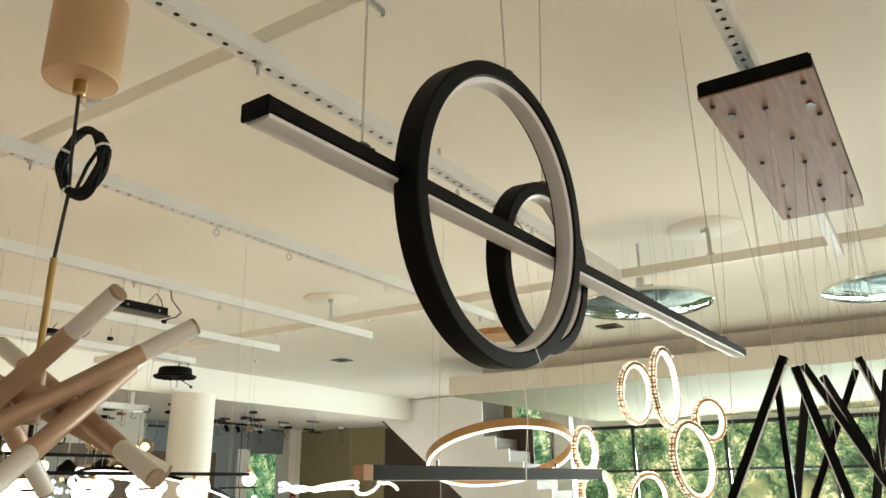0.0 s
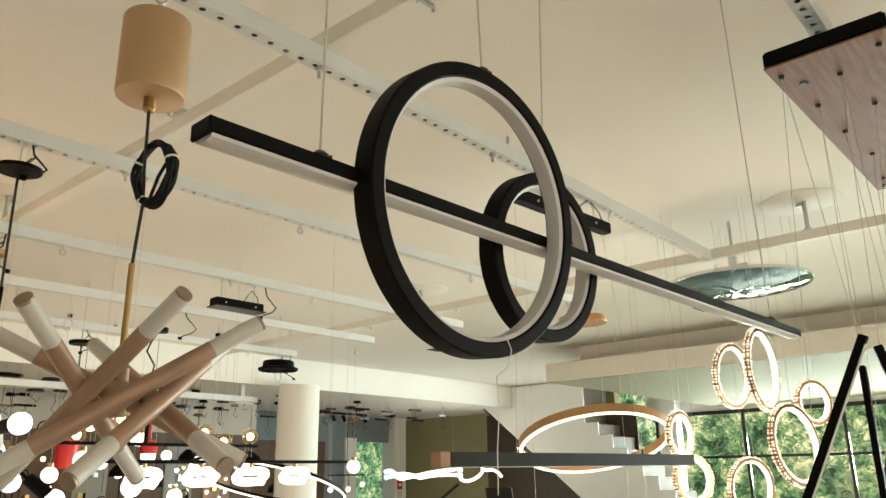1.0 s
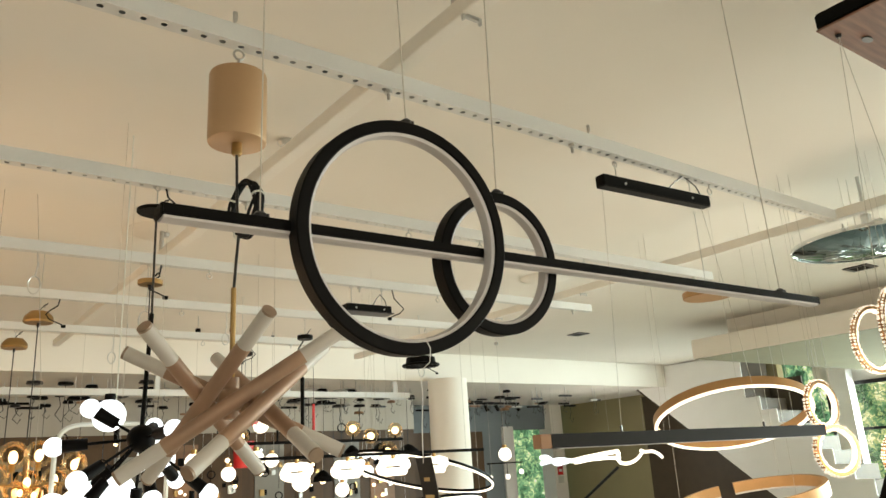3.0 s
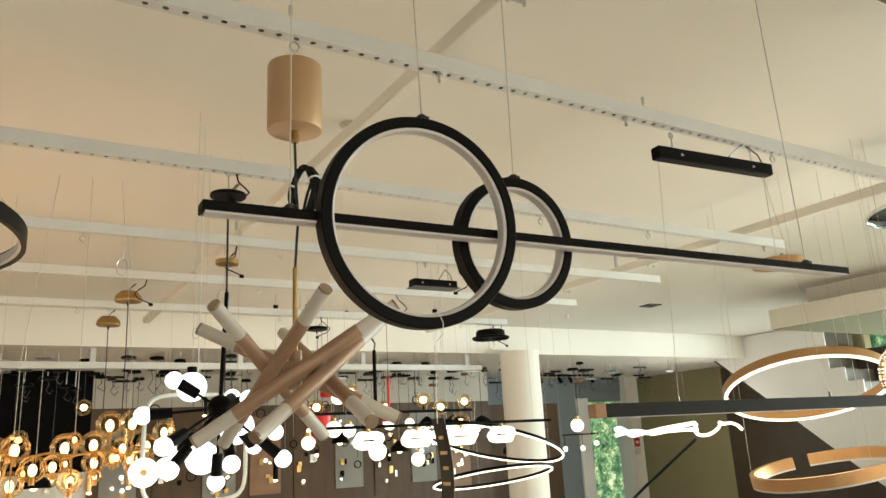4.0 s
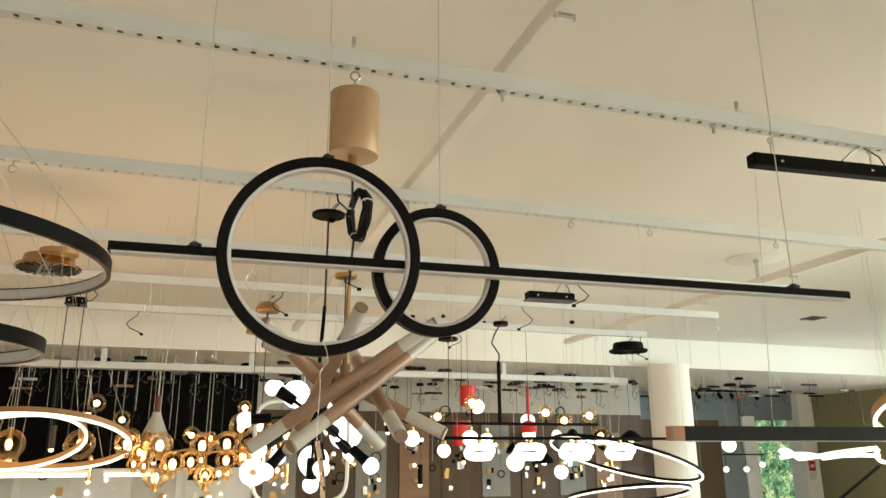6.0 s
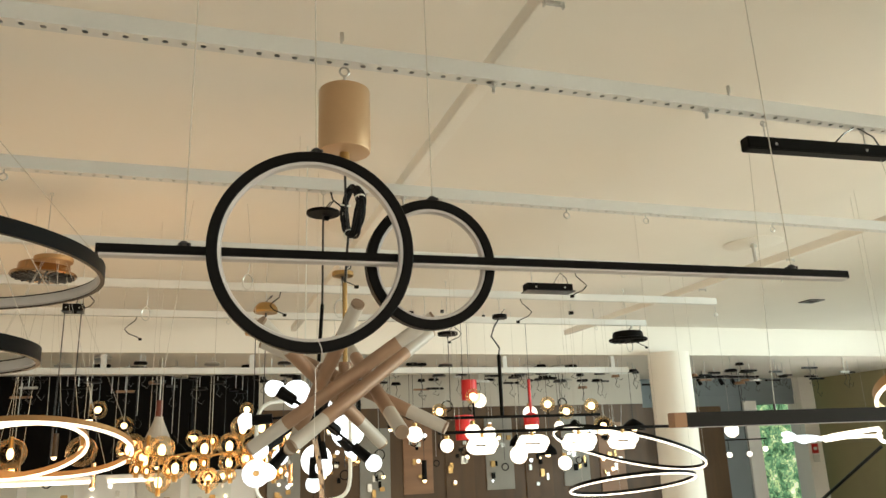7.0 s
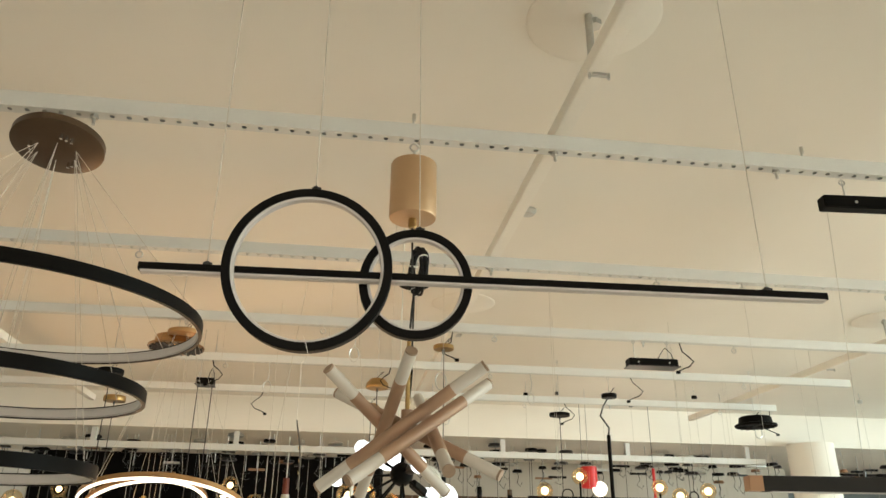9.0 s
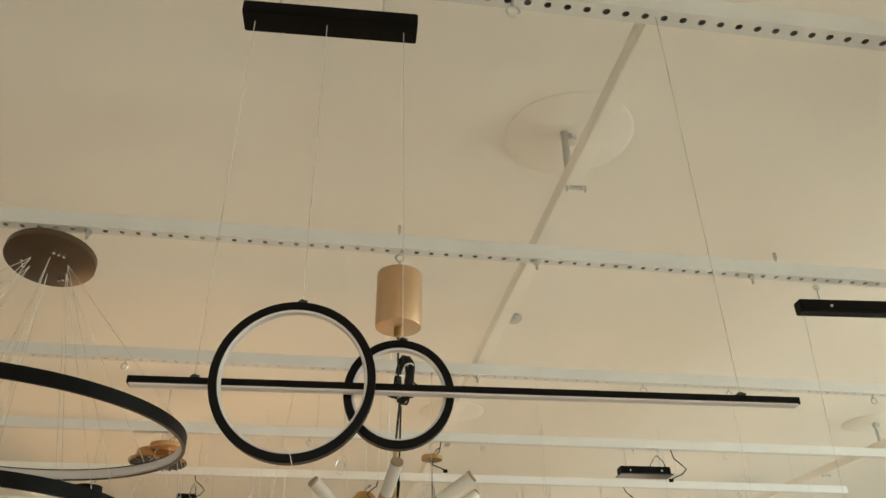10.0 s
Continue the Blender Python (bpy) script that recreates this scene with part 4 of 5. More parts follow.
def bubble_cluster():
    t = thing("bubble_cluster", (-3.96, 0.16, 1.74), "lit amber glass bubble chandelier on brass", "chandelier")
    bubbles = ((-0.29, 0.02, 0.072), (-0.04, 0.02, 0.070), (0.19, 0.14, 0.070), (0.30, 0.14, 0.066), (0.11, 0.03, 0.068), (0.40, 0.01, 0.060), (-0.01, -0.17, 0.062), (-0.20, -0.09, 0.064), (-0.10, -0.08, 0.058), (0.11, -0.07, 0.060),
               (0.25, 0.00, 0.055), (0.33, -0.06, 0.060), (-0.38, -0.04, 0.066), (-0.30, -0.17, 0.066), (0.20, -0.05, 0.050), (0.46, 0.08, 0.058), (-0.48, 0.03, 0.07))
    rnd = random.Random(9)
    part("frame", joined(*[rod((0, -0.5 + 0.125 * i, -0.03 + 0.02 * (i % 2)), (0.02 * (i % 2), -0.375 + 0.125 * i, -0.03 + 0.02 * ((i + 1) % 2)), 0.006, 8) for i in range(8)]), BRASS, t, "branching brass frame")
    extra = [(-0.52 + 1.04 * rnd.random(), -0.16 + 0.24 * rnd.random(), 0.032 + 0.014 * rnd.random()) for _ in range(16)]
    for y, z, r in (*((y, z, r * 1.12) for y, z, r in bubbles), *extra):
        x = 0.12 * (rnd.random() - 0.5) * 2
        g = part("globe", ball(r, 20, 12, (x, y, z)), AMBER, t, "clear amber glass globe")
        part("bulb", moved(ball(r * 0.30, 12, 8), Matrix.Translation((x, y, z - r * 0.1)) @ Matrix.Diagonal((1, 1, 1.5, 1))), LEDWARM, g, "glowing bulb")
        part("holder", rod((x, y, z - r - 0.012), (x, y, z - r * 0.55), 0.014, 10), BRASS, g)
        part("stalk", rod((0, y, -0.03), (x, y, z - r - 0.008), 0.004, 6), BRASS, g)
    for y in (-0.3, 0.0, 0.28):
        part("wire", tube([(0, y, -0.02), (0, y, 0.5), (0, y * 0.6, TOP - 1.74)], 0.0018, 5), WIRE, t)


def frame_lamp():
    t = thing("frame_lamp", (-2.9, 0.605, 1.71), "thin cream rounded frame pendant with a lit ring bulb", "pendant lamp")
    pts = []
    for i in range(32):
        a = 2 * math.pi * i / 32
        c, s = math.cos(a), math.sin(a)
        pts.append((0, 0.235 * math.copysign(abs(c) ** 0.35, c), 0.245 * math.copysign(abs(s) ** 0.35, s)))
    part("frame", tube(pts, 0.010, 8, True), PAPER, t, "cream tube frame")
    part("ring_bulb", moved(lathe([(0.018, -0.012), (0.052, -0.018), (0.065, 0), (0.052, 0.018), (0.018, 0.012)], 32, True), Matrix.Translation((0.05, -0.235, -0.10)) @ pose(0, 0, 0, 0, 80, 0)), LEDCOOL, t, "lit ring shaped bulb")
    part("bulb_stem", rod((0.0, -0.235, -0.10), (0.06, -0.235, -0.10), 0.014, 10), BRASS, t)
    part("cord", tube([(0, 0, 0.245), (0, 0.0, 0.8), (0, 0, TOP - 1.71)], 0.003, 6), PAPER, t)


def globe_bar():
    t = thing("globe_bar_chandelier", (-4.60, 2.45, 1.93), "black linear chandelier with amber glass globes", "chandelier")
    part("bar", box(0.022, 1.5, 0.022, (0, 0.0, 0.0), 0.003), BLACK, t)
    for y, z in ((-0.62, 0.05), (-0.34, 0.16), (0.29, 0.09), (0.45, 0.03), (0.68, 0.07)):
        g = part("globe", ball(0.062, 18, 12, (0, y, z)), AMBER, t, "amber glass globe")
        part("bulb", ball(0.03, 12, 8, (0, y, z)), LEDWARM, g, "glowing bulb")
        part("holder", rod((0, y, 0.0), (0, y, z - 0.045), 0.008, 8), BLACK, g)
    for y in (-0.5, 0.5):
        part("rod", rod((0, y, 0), (0, y, TOP - 1.93), 0.0014, 6), WIRE, t)


# ---------- the tiered halo lamp ----------


def halo_lamp():
    t = thing("halo_canopy", (-1.27, -0.737, 2.84), "round dark bronze canopy of a tiered ring lamp", "canopy", turn=(0, -10, 10))
    part("cover", lathe([(1e-5, 0.0), (0.148, 0.0), (0.155, 0.004), (0.155, 0.03), (0.150, 0.034), (1e-5, 0.034)], 56), BRONZE_DARK, t)
    for k in range(3):
        for j in range(3):
            a = 0.5 + k * 2.1
            part("wire_grip", rod((0.085 * math.cos(a) + 0.018 * (j - 1) * math.sin(a), 0.085 * math.sin(a) - 0.018 * (j - 1) * math.cos(a), -0.022), (0.085 * math.cos(a) + 0.018 * (j - 1) * math.sin(a), 0.085 * math.sin(a) - 0.018 * (j - 1) * math.cos(a), 0.001), 0.0055, 8), CHROME, t)
    part("hook", joined(rod((0.05, 0, 0.03), (0.05, 0, 0.125), 0.004, 6), rod((-0.05, 0.0, 0.03), (-0.03, 0.0, 0.13), 0.004, 6)), STEEL, t)
    part("terminal", box(0.04, 0.05, 0.018, (0.08, 0.06, 0.045), 0.003), PAPER, t)
    hub = (-1.27, -0.737, 2.825)
    for z, r, cy in ((2.23, 0.60, -0.77), (1.985, 0.47, -0.79), (1.74, 0.37, -0.80)):
        led_ring("halo_ring", (-1.31, cy, z), r, (0, 0, 0), BLACK, "unlit black ring of a tiered pendant lamp", 6, thick=0.012, high=0.042, lit=DIFFUSER, inner=True, group="halo rings", canopy=hub)


BRONZE_DARK = material("dark_bronze", (0.10, 0.066, 0.042), 0.38, 0.6, vary=0.12, scale=8)

stick_lamp()
dish_lamp(-1.36, 4.72, 2.90, 0.47)
dish_lamp(0.16, 5.30, 2.92, 0.45)
for cx, cy, cz, r, yaw, lean in ((-1.125, 4.30, 2.27, 0.245, 90, 0), (-1.46, 4.70, 2.295, 0.212, 80, 4), (-1.05, 4.92, 2.105, 0.145, 62, 0), (-1.025, 4.38, 1.835, 0.235, 76, -4), (-1.77, 4.50, 1.925, 0.155, 84, 0), (-1.60, 4.25, 1.65, 0.148, 66, 0), (-1.56, 5.05, 1.585, 0.20, 66, 5)):
    crystal_ring(cx, cy, cz, r, yaw, lean, TOP)
bar_lamp()
led_ring("large_led_ring", (-2.51, 4.65, 1.925), 0.545, (-19.4, -7.0, 31), GOLDBAND, "large lit gold ring pendant, tilted", 3, thick=0.02, high=0.06)
led_ring("open_gold_ring", (-2.50, 4.72, 1.37), 0.50, (4, -9, 54), GOLDBAND, "gold open ring pendant with a gap", 3, thick=0.03, high=0.075, lit=DIFFUSER, gap=0.24)
led_ring("flat_led_ring", (-5.64, 4.04, 1.33), 0.60, (0, -11, 0), BLACK, "lit slim black ring pendant", 3, thick=0.016, high=0.028)
led_ring("tilted_led_ring", (-5.54, 3.98, 1.66), 0.72, (-17, -3, 0), BLACK, "lit slim black ring pendant, tilted", 3, thick=0.016, high=0.028)
GOLD_HUB = (-3.86, -0.80, 2.87)
led_ring("gold_spiral_ring", (-3.90, -0.79, 1.78), 0.51, (0, -17, 0), GOLDBAND, "lit gold ring pendant of a pair", 6, thick=0.015, high=0.03, group="gold rings", canopy=GOLD_HUB)
led_ring("gold_spiral_ring", (-3.92, -0.90, 1.78), 0.37, (10, -22, 0), GOLDBAND, "smaller lit gold ring inside another", 4, thick=0.015, high=0.03, group="gold rings", canopy=GOLD_HUB)
disc_canopy("gold_canopy", (-3.84, -0.80, 2.87), 0.11, 0.03, GOLDBAND, "round gold canopy of a ring pendant")
oval_row()
wavy_light()
bulb_chandelier()
bubble_cluster()
frame_lamp()
globe_bar()
halo_lamp()

# ---------- canopies on the rails ----------
disc_canopy("black_canopy", (-2.553, 0.646, 2.845), 0.083, 0.016, BLACK, "flat black round canopy hung from a rail")
disc_canopy("brass_canopy", (-3.83, 0.957, 2.84), 0.072, 0.028, BRASS, "small brass canopy with a long cord", 0.9)
disc_canopy("brass_dome", (-5.16, 0.545, 2.83), 0.10, 0.09, BRASS, "polished brass dome canopy", 0.8, dome=True)
disc_canopy("brass_dome", (-6.24, 0.523, 2.82), 0.10, 0.09, BRASS, "polished brass dome canopy", 0.8, dome=True)
disc_canopy("bronze_canopy", (-2.34, 4.34, 2.72), 0.17, 0.045, GOLDBAND, "golden brown canopy with thin wires", 0.0)
disc_canopy("dark_canopy", (-6.17, 4.48, 2.78), 0.21, 0.10, BLACK, "dark ribbed drum canopy hung from a rail", 0.0, ribs=16)
disc_canopy("bronze_drum", (-3.98, -0.876, 2.81), 0.19, 0.085, BRONZE, "ribbed mirror bronze drum lamp", 0.0, ribs=20, under=BLACKGLOSS)
disc_canopy("black_cup", (-5.03, 2.54, 2.79), 0.065, 0.035, BLACK, "black canopy with an S-bent cable", 0.0)
disc_canopy("brass_canopy", (-6.2, -1.9, 2.84), 0.10, 0.05, BRASS, "brass canopy with a cord", 0.9)
disc_canopy("black_canopy", (-5.0, -1.6, 2.84), 0.10, 0.04, BLACK, "flat black round canopy hung from a rail", 0.7)
disc_canopy("black_canopy", (-6.03, 2.37, 2.80), 0.10, 0.03, BLACK, "flat black round canopy hung from a rail", 0.7)
box_canopy((-1.335, 2.575, 2.832), 0.715, 0.055, 0.056, "long black driver box hung under a rail", -3, ())
box_canopy((-3.84, 2.46, 2.775), 0.36, 0.09, 0.055, "short black driver box hung under a rail", 0, ())
box_canopy((-5.41, -0.93, 2.86), 0.15, 0.09, 0.06, "small black driver box with two rods", 0, ((-0.06, 1.1), (0.06, 1.1)))


def rod_pendant():
    t = thing("rod_pendant", (-5.0, 2.50, 1.95), "black tube pendant on a bent cable", "pendant lamp")
    part("tube", rod((0, 0, 0), (0, 0, 0.52), 0.016, 12), BLACK, t)
    part("cable", tube([(0, 0, 0.52), (0.0, 0.01, 0.58), (0, -0.06, 0.68), (0, -0.03, 0.76), (0, 0.02, 0.84)], 0.007, 6), BLACKGLOSS, t)


rod_pendant()


def ceiling_spot(x, y, size):
    t = thing("recessed_light", (x, y, TOP - 0.006), "dark square recessed ceiling light", "downlight", "recessed lights")
    part("trim", box(size, size, 0.012, (0, 0, 0), 0.002), BLACKGLOSS, t)
    part("lens", box(size * 0.6, size * 0.6, 0.006, (0, 0, -0.006), 0.001), BLACK, t)


ceiling_spot(-6.51, 7.37, 0.22)
ceiling_spot(-2.67, 7.44, 0.24)
sd = thing("smoke_detector", (-2.61, 1.295, TOP), "small round smoke detector on the ceiling", "smoke detector")
part("base", lathe([(1e-5, -0.03), (0.035, -0.03), (0.05, -0.012), (0.05, 0), (1e-5, 0)], 24), STEEL, sd)


def cable_loop(x, y, z, r):
    t = thing("cable_loop", (x, y, z), "small grey cable coiled under a rail", "cable", "cable loops")
    part("coil", joined(*[tube([(0.004 * k, r * (1 + 0.08 * k) * 0.6 * math.cos(a), -r + r * math.sin(a)) for a in [i * math.pi / 8 for i in range(16)]], 0.0035, 5, True) for k in range(2)]), STEEL, t)
    part("tail", tube([(0, 0, 0), (0.0, 0.01, (RAIL_Z - z) / 2), (0, 0, RAIL_Z - z)], 0.003, 5), STEEL, t)


for lx, ly, lz, lr in ((-3.82, 0.42, 2.83, 0.05), (-3.82, 1.02, 2.68, 0.06), (-4.97, -0.25, 2.82, 0.05), (-4.97, 1.95, 2.8, 0.045), (-6.2, 1.4, 2.82, 0.05), (-6.2, 4.7, 2.80, 0.06)):
    cable_loop(*on_grid(lx, ly, lz), lr)


def loose_cable(x, y, z, size, flip):
    """A short dark supply cable left hanging in an S from its rail."""
    t = thing("loose_cable", (x, y, z), "short dark supply cable hanging loose under a rail", "cable", "loose cables")
    pts = [(0, 0, RAIL_Z - z), (0.005, 0.01 * flip, 0.04), (0.0, 0.05 * flip, 0.01), (0.01, 0.075 * flip, -0.02), (0, 0.05 * flip, -0.05), (0, 0.01 * flip, -0.065), (0.01, -0.03 * flip, -0.085)]
    part("cable", tube([(a * size, b * size, c if i == 0 else c * size) for i, (a, b, c) in enumerate(pts)], 0.0045, 6), CABLE, t)
    part("terminal", box(0.018, 0.03, 0.022, (0.01 * size, -0.03 * flip * size, -0.09 * size), 0.003), BLACK, t)


for lx, ly, lz, size, flip in ((-6.2, 4.86, 2.86, 1.5, -1), (-3.82, 2.78, 2.86, 1.2, 1), (-3.82, 1.10, 2.86, 1.0, -1), (-6.2, 2.62, 2.88, 1.3, 1), (-4.97, 2.85, 2.88, 1.3, 1), (-4.97, 0.75, 2.88, 1.1, -1), (-4.97, -0.70, 2.88, 1.2, 1), (-6.2, -0.4, 2.88, 1.3, -1), (-2.55, 0.74, 2.90, 0.8, 1)):
    loose_cable(*on_grid(lx, ly, lz), size, flip)

# ---------- the rear display ----------


def red_lamps():
    t = thing("red_cylinder_pendant", (-8.1, 3.28, 2.31), "red enamel cylinder pendant with a lit globe", "pendant lamp", "red pendants")
    part("shade", lathe([(1e-5, 0.25), (0.1, 0.25), (0.1, 0.0), (0.094, 0.0), (0.094, 0.24)], 28), RED, t)
    part("bulb", ball(0.09, 16, 10, (0.02, 0.12, -0.01)), LED, t, "lit globe")
    part("cord", rod((0, 0, 0.25), (0, 0, TOP - 2.31), 0.003, 6), BLACKGLOSS, t)
    t = thing("red_cylinder_pendant", (-8.1, 3.2, 1.82), "wide red enamel cylinder pendant", "pendant lamp", "red pendants")
    part("shade", lathe([(1e-5, 0.30), (0.12, 0.30), (0.12, 0.0), (0.114, 0.0), (0.114, 0.29)], 28), RED, t)
    part("cord", rod((0, 0, 0.30), (0, 0, TOP - 1.82), 0.003, 6), BLACKGLOSS, t)
    t = thing("red_dome_pendant", (-8.1, 4.11, 1.98), "red dome pendant on a red rod", "pendant lamp", "red pendants")
    part("shade", lathe([(0.10, 0.0), (0.10, 0.09), (0.07, 0.14), (0.016, 0.16)], 28), RED, t)
    part("rod", rod((0, 0, 0.15), (0, 0, 0.58), 0.018, 10), RED, t)
    part("bulb", ball(0.085, 16, 10, (0, 0, -0.02)), LED, t, "lit globe")
    part("cord", rod((0, 0, 0.58), (0, 0, TOP - 1.98), 0.003, 6), BLACKGLOSS, t)


def cone_pendant(x, y, z):
    t = thing("cone_pendant", (x, y, z), "white cone pendant with a wooden neck", "pendant lamp")
    part("shade", lathe([(0.20, 0.0), (0.14, 0.22), (0.055, 0.42), (0.05, 0.46)], 32), FROST, t)
    part("neck", rod((0, 0, 0.45), (0, 0, 0.66), 0.042, 14), MAHOGANY, t, "reddish wooden neck")
    part("cord", rod((0, 0, 0.62), (0, 0, LOW - z), 0.008, 6), PAPER, t)


def far_pendant(x, y, z, kind, rnd, wide=1.0):
    """The crowd of display pendants at the back: a canopy, a cord and a small lamp."""
    kinds = (("globe_pendant", "lit white glass globe pendant at the back of the showroom"), ("dome_pendant", "dark metal dome pendant at the back of the showroom"), ("ring_pendant", "small dark ring pendant at the back of the showroom"), ("cylinder_pendant", "slim dark cylinder pendant at the back of the showroom"), ("amber_pendant", "lit amber glass pendant at the back of the showroom"))
    name, label = kinds[kind]
    t = thing(name, (x, y, z), label, "pendant lamp", "rear display pendants")
    r = (0.07 + 0.05 * rnd.random()) * wide
    roof = LOW if x < -8.45 else TOP
    cz = roof - 0.045 - 0.16 * rnd.random() - z
    part("canopy", moved(lathe([(1e-5, 0), (r * 0.9, 0), (r, 0.01), (r * 0.9, 0.035), (1e-5, 0.04)], 20), Matrix.Translation((0, 0, cz))), (BLACK, BLACK, STEEL, BLACKGLOSS)[rnd.randrange(4)], t)
    part("hook", rod((0, 0, cz + 0.04), (0, 0, roof - z), 0.0035, 6), STEEL, t)
    part("cord", rod((0, 0, 0.05), (0, 0, cz), 0.0035 if wide == 1 else 0.0015, 6), (BLACKGLOSS, WIRE)[rnd.randrange(2)] if wide == 1 else WIRE, t)
    s = 0.8 + 0.5 * rnd.random()
    if kind == 0:
        part("globe", ball(0.085 * s, 18, 12), LED, t, "lit opal globe")
        part("cap", rod((0, 0, 0.07 * s), (0, 0, 0.12 * s), 0.03, 12), BRASS, t)
    elif kind == 1:
        part("shade", lathe([(0.16 * s, -0.05), (0.14 * s, 0.03), (0.06 * s, 0.10), (0.02, 0.12)], 24), BLACK, t)
        part("bulb", ball(0.05, 12, 8, (0, 0, -0.03)), LEDWARM, t, "lit bulb")
    elif kind == 2:
        part("ring", moved(hoop(0.062 * s, 0.014, 0.022, 28), pose(0, 0, -0.05, 90, 0, 80)), BLACK, t)
    elif kind == 3:
        part("shade", rod((0, 0, -0.16 * s), (0, 0, 0.12), 0.035, 14), (BLACK, SHELFWOOD, BRONZE)[rnd.randrange(3)], t)
        part("bulb", ball(0.03, 10, 8, (0, 0, -0.165 * s)), LEDWARM, t, "lit bulb")
    else:
        part("globe", ball(0.10 * s, 18, 12), AMBER, t, "amber glass globe")
        part("bulb", ball(0.04, 12, 8), LEDWARM, t, "glowing bulb")


def rear_canopy(x, y, z, rnd):
    """A canopy without its lamp on the low rear ceiling, its cable hanging loose."""
    t = thing("rear_canopy", (x, y, z), "small dark canopy with a loose cable under the rear ceiling", "canopy", "rear canopies")
    r = 0.05 + 0.07 * rnd.random()
    flat = rnd.random() < 0.5
    mat = (BLACK, BLACK, BLACKGLOSS, BLACK, STEEL, WOOD)[rnd.randrange(6)]
    if flat:
        part("cover", box(0.05, r * 2.6, 0.03, (0, 0, 0.015), 0.004), mat, t)
    else:
        part("cover", lathe([(1e-5, 0), (r * 0.9, 0), (r, 0.008), (r * 0.8, 0.04), (1e-5, 0.045)], 20), mat, t)
    part("hook", rod((0, 0, 0.03), (0, 0, LOW - z), 0.006, 6), STEEL, t)
    k = 0.06 + 0.16 * rnd.random()
    part("cable", tube([(0, 0.0, 0), (0, 0.02, -k * 0.5), (0.0, -0.05 * rnd.random(), -k), (0, 0.04, -k * 1.4), (0, 0.07, -k)], 0.005, 5), BLACKGLOSS, t)


red_lamps()
rearset = random.Random(5)
for i in range(120):
    px = -8.75 - 2.2 * ((i * 0.618 + 0.3) % 1.0)
    py = -4.4 + 15.5 * ((i * 0.7548 + 0.1) % 1.0)
    rear_canopy(*on_grid(px, py, 2.62 + 0.27 * rearset.random()), rearset)
cone_pendant(-9.1, -0.47, 1.78)
crowd = random.Random(21)
for i in range(84):
    px = -8.75 - 2.1 * ((i * 0.618) % 1.0)
    py = -4.3 + 11.6 * ((i * 0.7548) % 1.0)
    pz = 1.45 + 0.95 * crowd.random() ** 1.3
    far_pendant(*on_grid(px, py, pz), (0, 1, 2, 3, 4, 0, 2, 3)[i % 8] if py > 0.8 else (4, 1, 3, 2, 4)[i % 5], crowd)
for i, (gy, gz, gs) in enumerate(((2.62, 1.75, 0), (3.03, 1.89, 0), (3.34, 1.88, 0), (2.26, 1.88, 0), (1.24, 1.58, 0), (3.7, 1.62, 0), (4.24, 1.70, 0), (4.7, 1.92, 4), (1.7, 1.66, 4), (6.29, 1.81, 0))):
    far_pendant(-7.0 - 0.3 * (i % 3), gy, gz, gs, crowd, 0.3)


def display_board(x, y, z, wide, high, mat, label):
    t = thing("display_board", (x, y, z), label, "display board", "display boards")
    part("board", box(0.03, wide, high, (0.015, 0, high / 2), 0.004), mat, t)
    rnd = random.Random(int(y * 31 + 400))
    for k in range(3):
        part("lit_spot", ball(0.018 + 0.02 * rnd.random(), 10, 6, (0.05, wide * (rnd.random() - 0.5) * 0.8, high * (0.1 + 0.85 * rnd.random()))), (LEDWARM, LED, LEDCOOL)[rnd.randrange(3)], t, "small lit lamp")
    for k in range(9):
        part("fitting", box(0.035, 0.04 + 0.05 * rnd.random(), 0.05 + 0.08 * rnd.random(), (0.045, wide * (rnd.random() - 0.5) * 0.7, high * (0.15 + 0.7 * rnd.random())), 0.006), (BLACK, STEEL, BRASS)[k % 3], t)


for i in range(7):
    display_board(*on_grid(-11.24, -3.9 + 0.72 * i, 0.35), 0.6, 1.15, (PAPER, WHITE, GREYPRINT)[i % 3], "pale sample board with small switches")
for i in range(9):
    display_board(*on_grid(-11.2, 1.5 + 0.72 * i, 0.9 + 0.15 * (i % 2)), 0.5, 1.2, (GREYBOARD, SHELFWOOD, GREYBOARD, WOOD, SHELFWOOD)[i % 5], "sample board with small wall lamps")


def lit_globe(x, y, z, r):
    t = thing("globe_pendant", (x, y, z), "large lit cool white globe pendant", "pendant lamp", "large white globes")
    part("globe", ball(r, 24, 14), LEDCOOL, t, "lit opal globe")
    part("cap", rod((0, 0, r * 0.9), (0, 0, r * 1.35), 0.022, 12), BLACK, t)
    part("cord", rod((0, 0, r * 1.3), (0, 0, TOP - z), 0.0011, 6), WIRE, t)


def smoked_globe(x, y, z, r):
    t = thing("smoked_globe_pendant", (x, y, z), "smoked glass globe pendant with a glowing bulb", "pendant lamp", "smoked globes")
    part("globe", ball(r, 24, 14), SMOKE, t, "smoked glass globe")
    part("bulb", moved(ball(r * 0.22, 12, 8), Matrix.Diagonal((1, 1, 1.7, 1))), LEDWARM, t, "glowing bulb")
    part("holder", rod((0, 0, r * 0.35), (0, 0, r * 1.1), 0.014, 10), BRASS, t)
    part("cord", rod((0, 0, r), (0, 0, TOP - z), 0.0012, 6), WIRE, t)


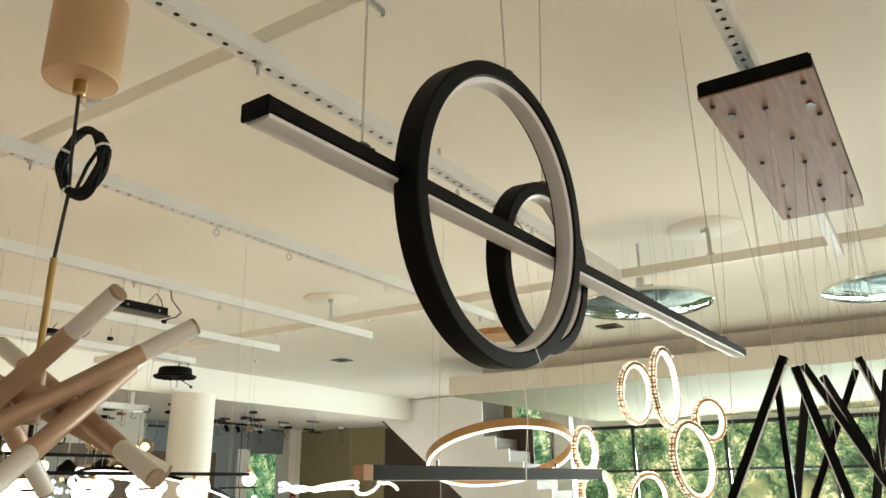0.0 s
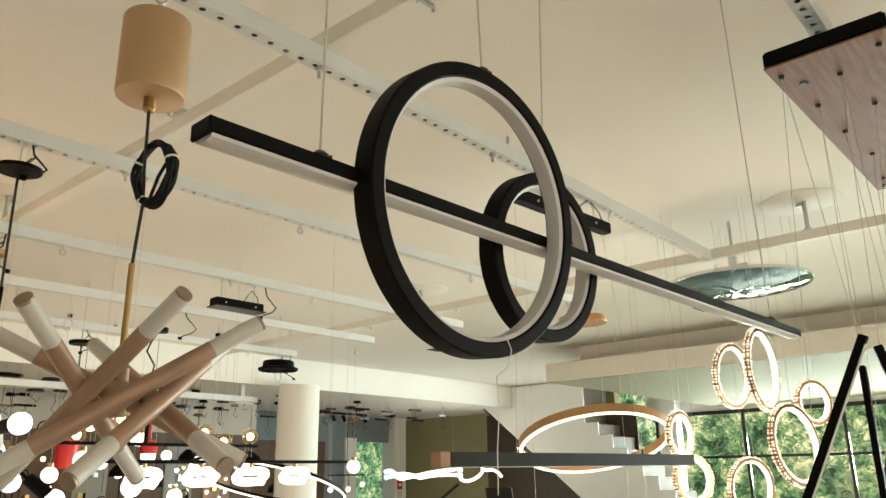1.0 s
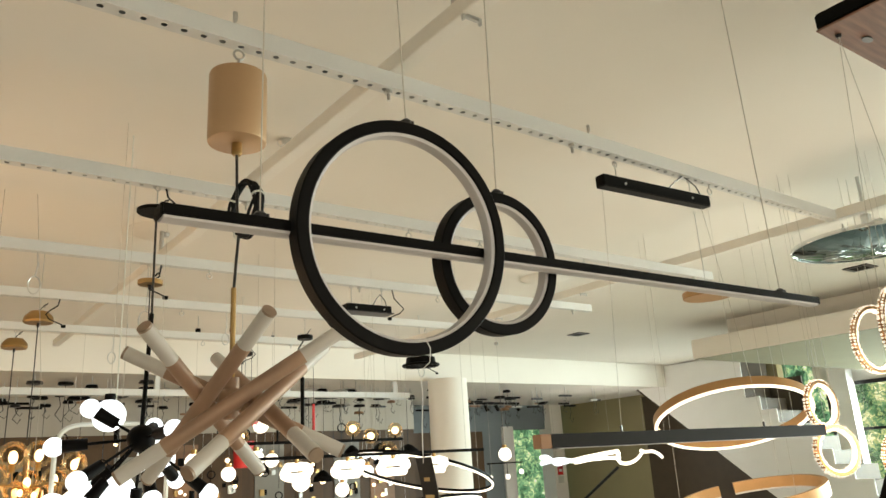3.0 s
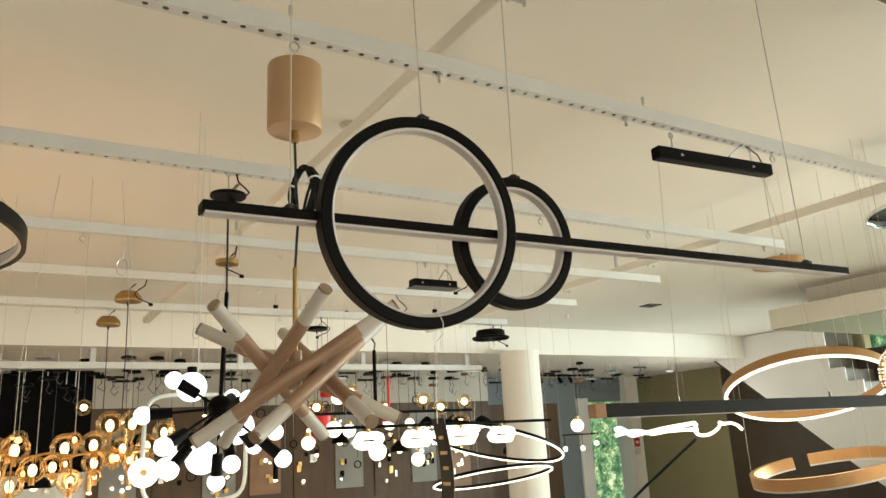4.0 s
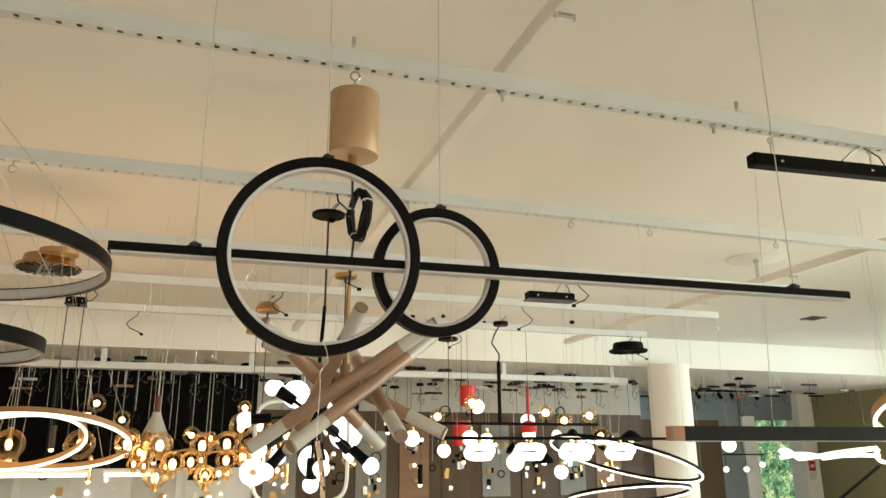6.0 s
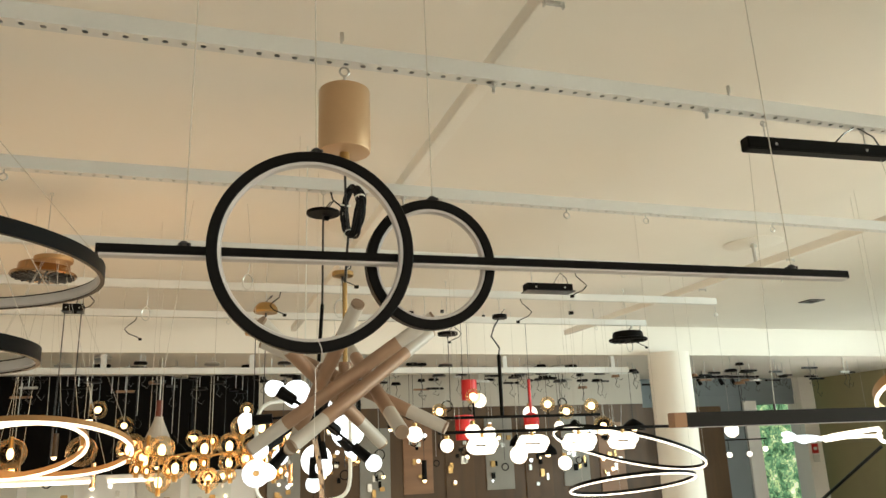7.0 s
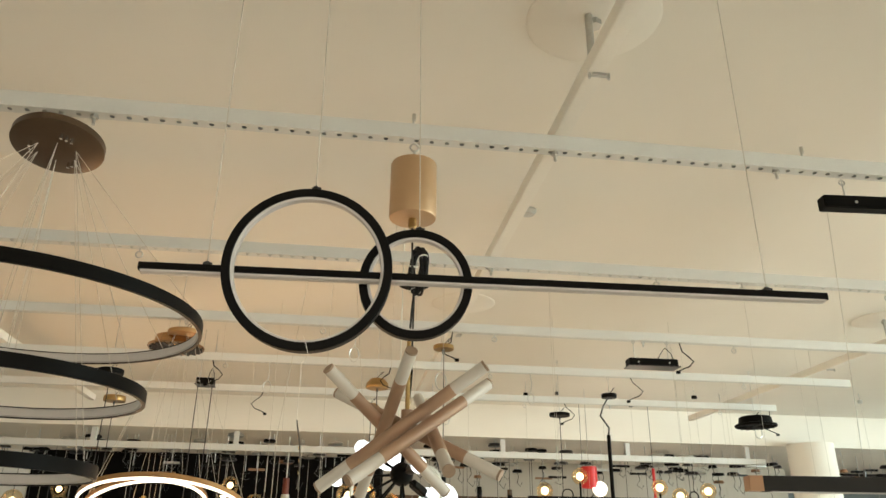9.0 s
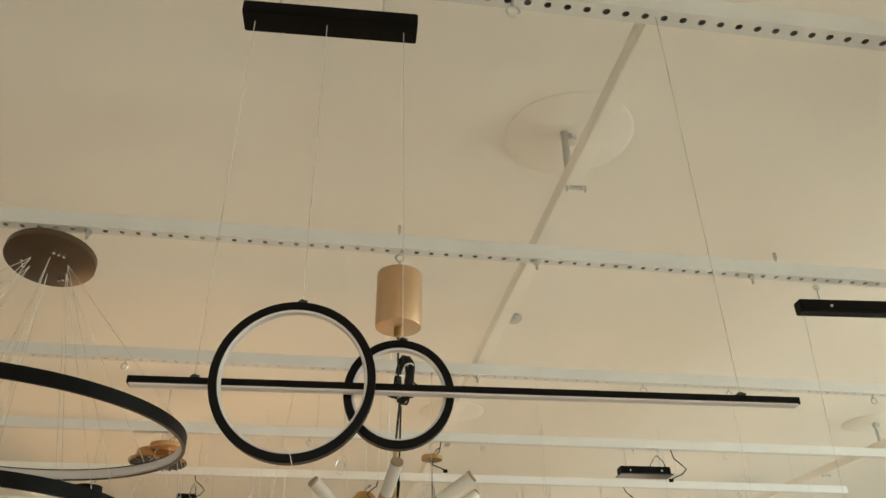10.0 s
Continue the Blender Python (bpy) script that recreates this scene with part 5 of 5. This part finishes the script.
def crystal_oval(x, y, z):
    """A long flat loop of bright beads, leaning down at one end."""
    t = thing("crystal_oval_chandelier", (x, y, z), "lit oval chandelier of sparkling clear beads", "chandelier", turn=(-7, 0, 0))
    rnd = random.Random(12)
    beads = []
    for i in range(190):
        a = 2 * math.pi * rnd.random()
        w = 0.010 + 0.016 * rnd.random()
        k = 0.72 + 0.34 * rnd.random()
        g = lathe([(1e-5, -w), (w * 0.8, -w * 0.4), (w * 0.9, w * 0.3), (1e-5, w)], 5)
        beads.append(moved(g, Matrix.Translation((0.16 * k * math.cos(a), 0.36 * k * math.sin(a), 0.05 * (rnd.random() - 0.5))) @ pose(0, 0, 0, 90 * rnd.random(), 90 * rnd.random(), 0)))
    part("beads", joined(*beads), LEDCOOL, t, "lit crystal beads", smooth=False)["kind"] = "stuff"
    part("band", moved(hoop(0.36, 0.012, 0.02, 48), Matrix.Translation((0, 0, 0.04)) @ Matrix.Diagonal((0.46, 1, 1, 1))), CHROME, t)
    for e in (-0.3, 0.3):
        part("wire", rod((0, e, 0.05), (0, e, TOP - z), 0.002, 5), WIRE, t)


def linear_lamp(x, y0, y1, z):
    t = thing("linear_lamp", (x, (y0 + y1) / 2, z), "slim lit linear pendant", "pendant lamp", "linear lamps")
    long = y1 - y0
    part("housing", box(0.05, long, 0.028, (0, 0, 0.016), 0.002), WHITE, t)
    part("light_strip", box(0.044, long - 0.03, 0.03, (0, 0, -0.014), 0.004), LED, t, "glowing strip")
    for e in (-0.4, 0.4):
        part("wire", rod((0, e * long, 0.03), (0, e * long, TOP - z), 0.0016, 5), WIRE, t)


def track_lights():
    t = thing("track_light", (-11.0, 9.36, 2.84), "black track under the low ceiling with small spots", "track light")
    part("track", box(0.05, 1.52, 0.04, (0, 0, 0.02), 0.003), BLACK, t)
    for e in (-0.5, 0.5):
        part("hanger", rod((0, e, 0.04), (0, e, LOW - 2.84), 0.008, 8), BLACK, t)
    for e in (-0.62, -0.15, 0.12, 0.66):
        head = part("spot_head", rod((0.03, e, -0.02), (0.06, e + 0.04, -0.13), 0.035, 14), BLACK, t)
        part("spot_stem", rod((0, e, 0.0), (0.03, e, -0.03), 0.009, 8), BLACK, head)
    c = thing("bulb_cluster", (-11.0, 9.64, 1.70), "black bar pendant with three small lit bulbs", "pendant lamp")
    part("bar", box(0.03, 0.9, 0.025, (0, 0, 0.012), 0.003), BLACK, c)
    for e, d in ((-0.40, 0.25), (0.04, 0.25), (0.40, 0.17)):
        part("drop", rod((0, e, 0), (0, e, 0.04 - d), 0.006, 6), BLACK, c)
        part("bulb", ball(0.05, 14, 10, (0, e, -d)), LED, c, "lit bulb")
    part("cord", rod((0, 0, 0.02), (0, 0, LOW - 1.70), 0.005, 6), BLACK, c)


for gx, gy, gz, gr in ((-2.77, 0.55, 1.98, 0.068), (-3.27, 0.89, 1.81, 0.092), (-3.3, 0.72, 1.66, 0.085)):
    lit_globe(gx, gy, gz, gr)
for gx, gy, gz in ((-4.46, -0.24, 1.755), (-4.3, -0.62, 1.765), (-4.3, -1.02, 1.765)):
    smoked_globe(gx, gy, gz, 0.094)
crystal_oval(-8.15, 5.12, 1.88)
linear_lamp(-6.5, -1.60, -0.83, 1.555)
linear_lamp(-6.5, -0.72, -0.30, 1.555)
track_lights()

# sign on the pillar
sign = thing("wall_sign", on_grid(-12.085, 12.66, 1.38), "small red and white safety sign on the pillar", "sign", turn=(0, 0, 1.2))
part("red_panel", box(0.012, 0.17, 0.2, (0, 0, 0.1), 0.002), RED, sign)
part("white_mark", box(0.004, 0.09, 0.06, (0.008, 0, 0.1)), PAPER, sign)
part("lower_panel", box(0.012, 0.17, 0.15, (0, 0, -0.10), 0.002), GREYPRINT, sign)
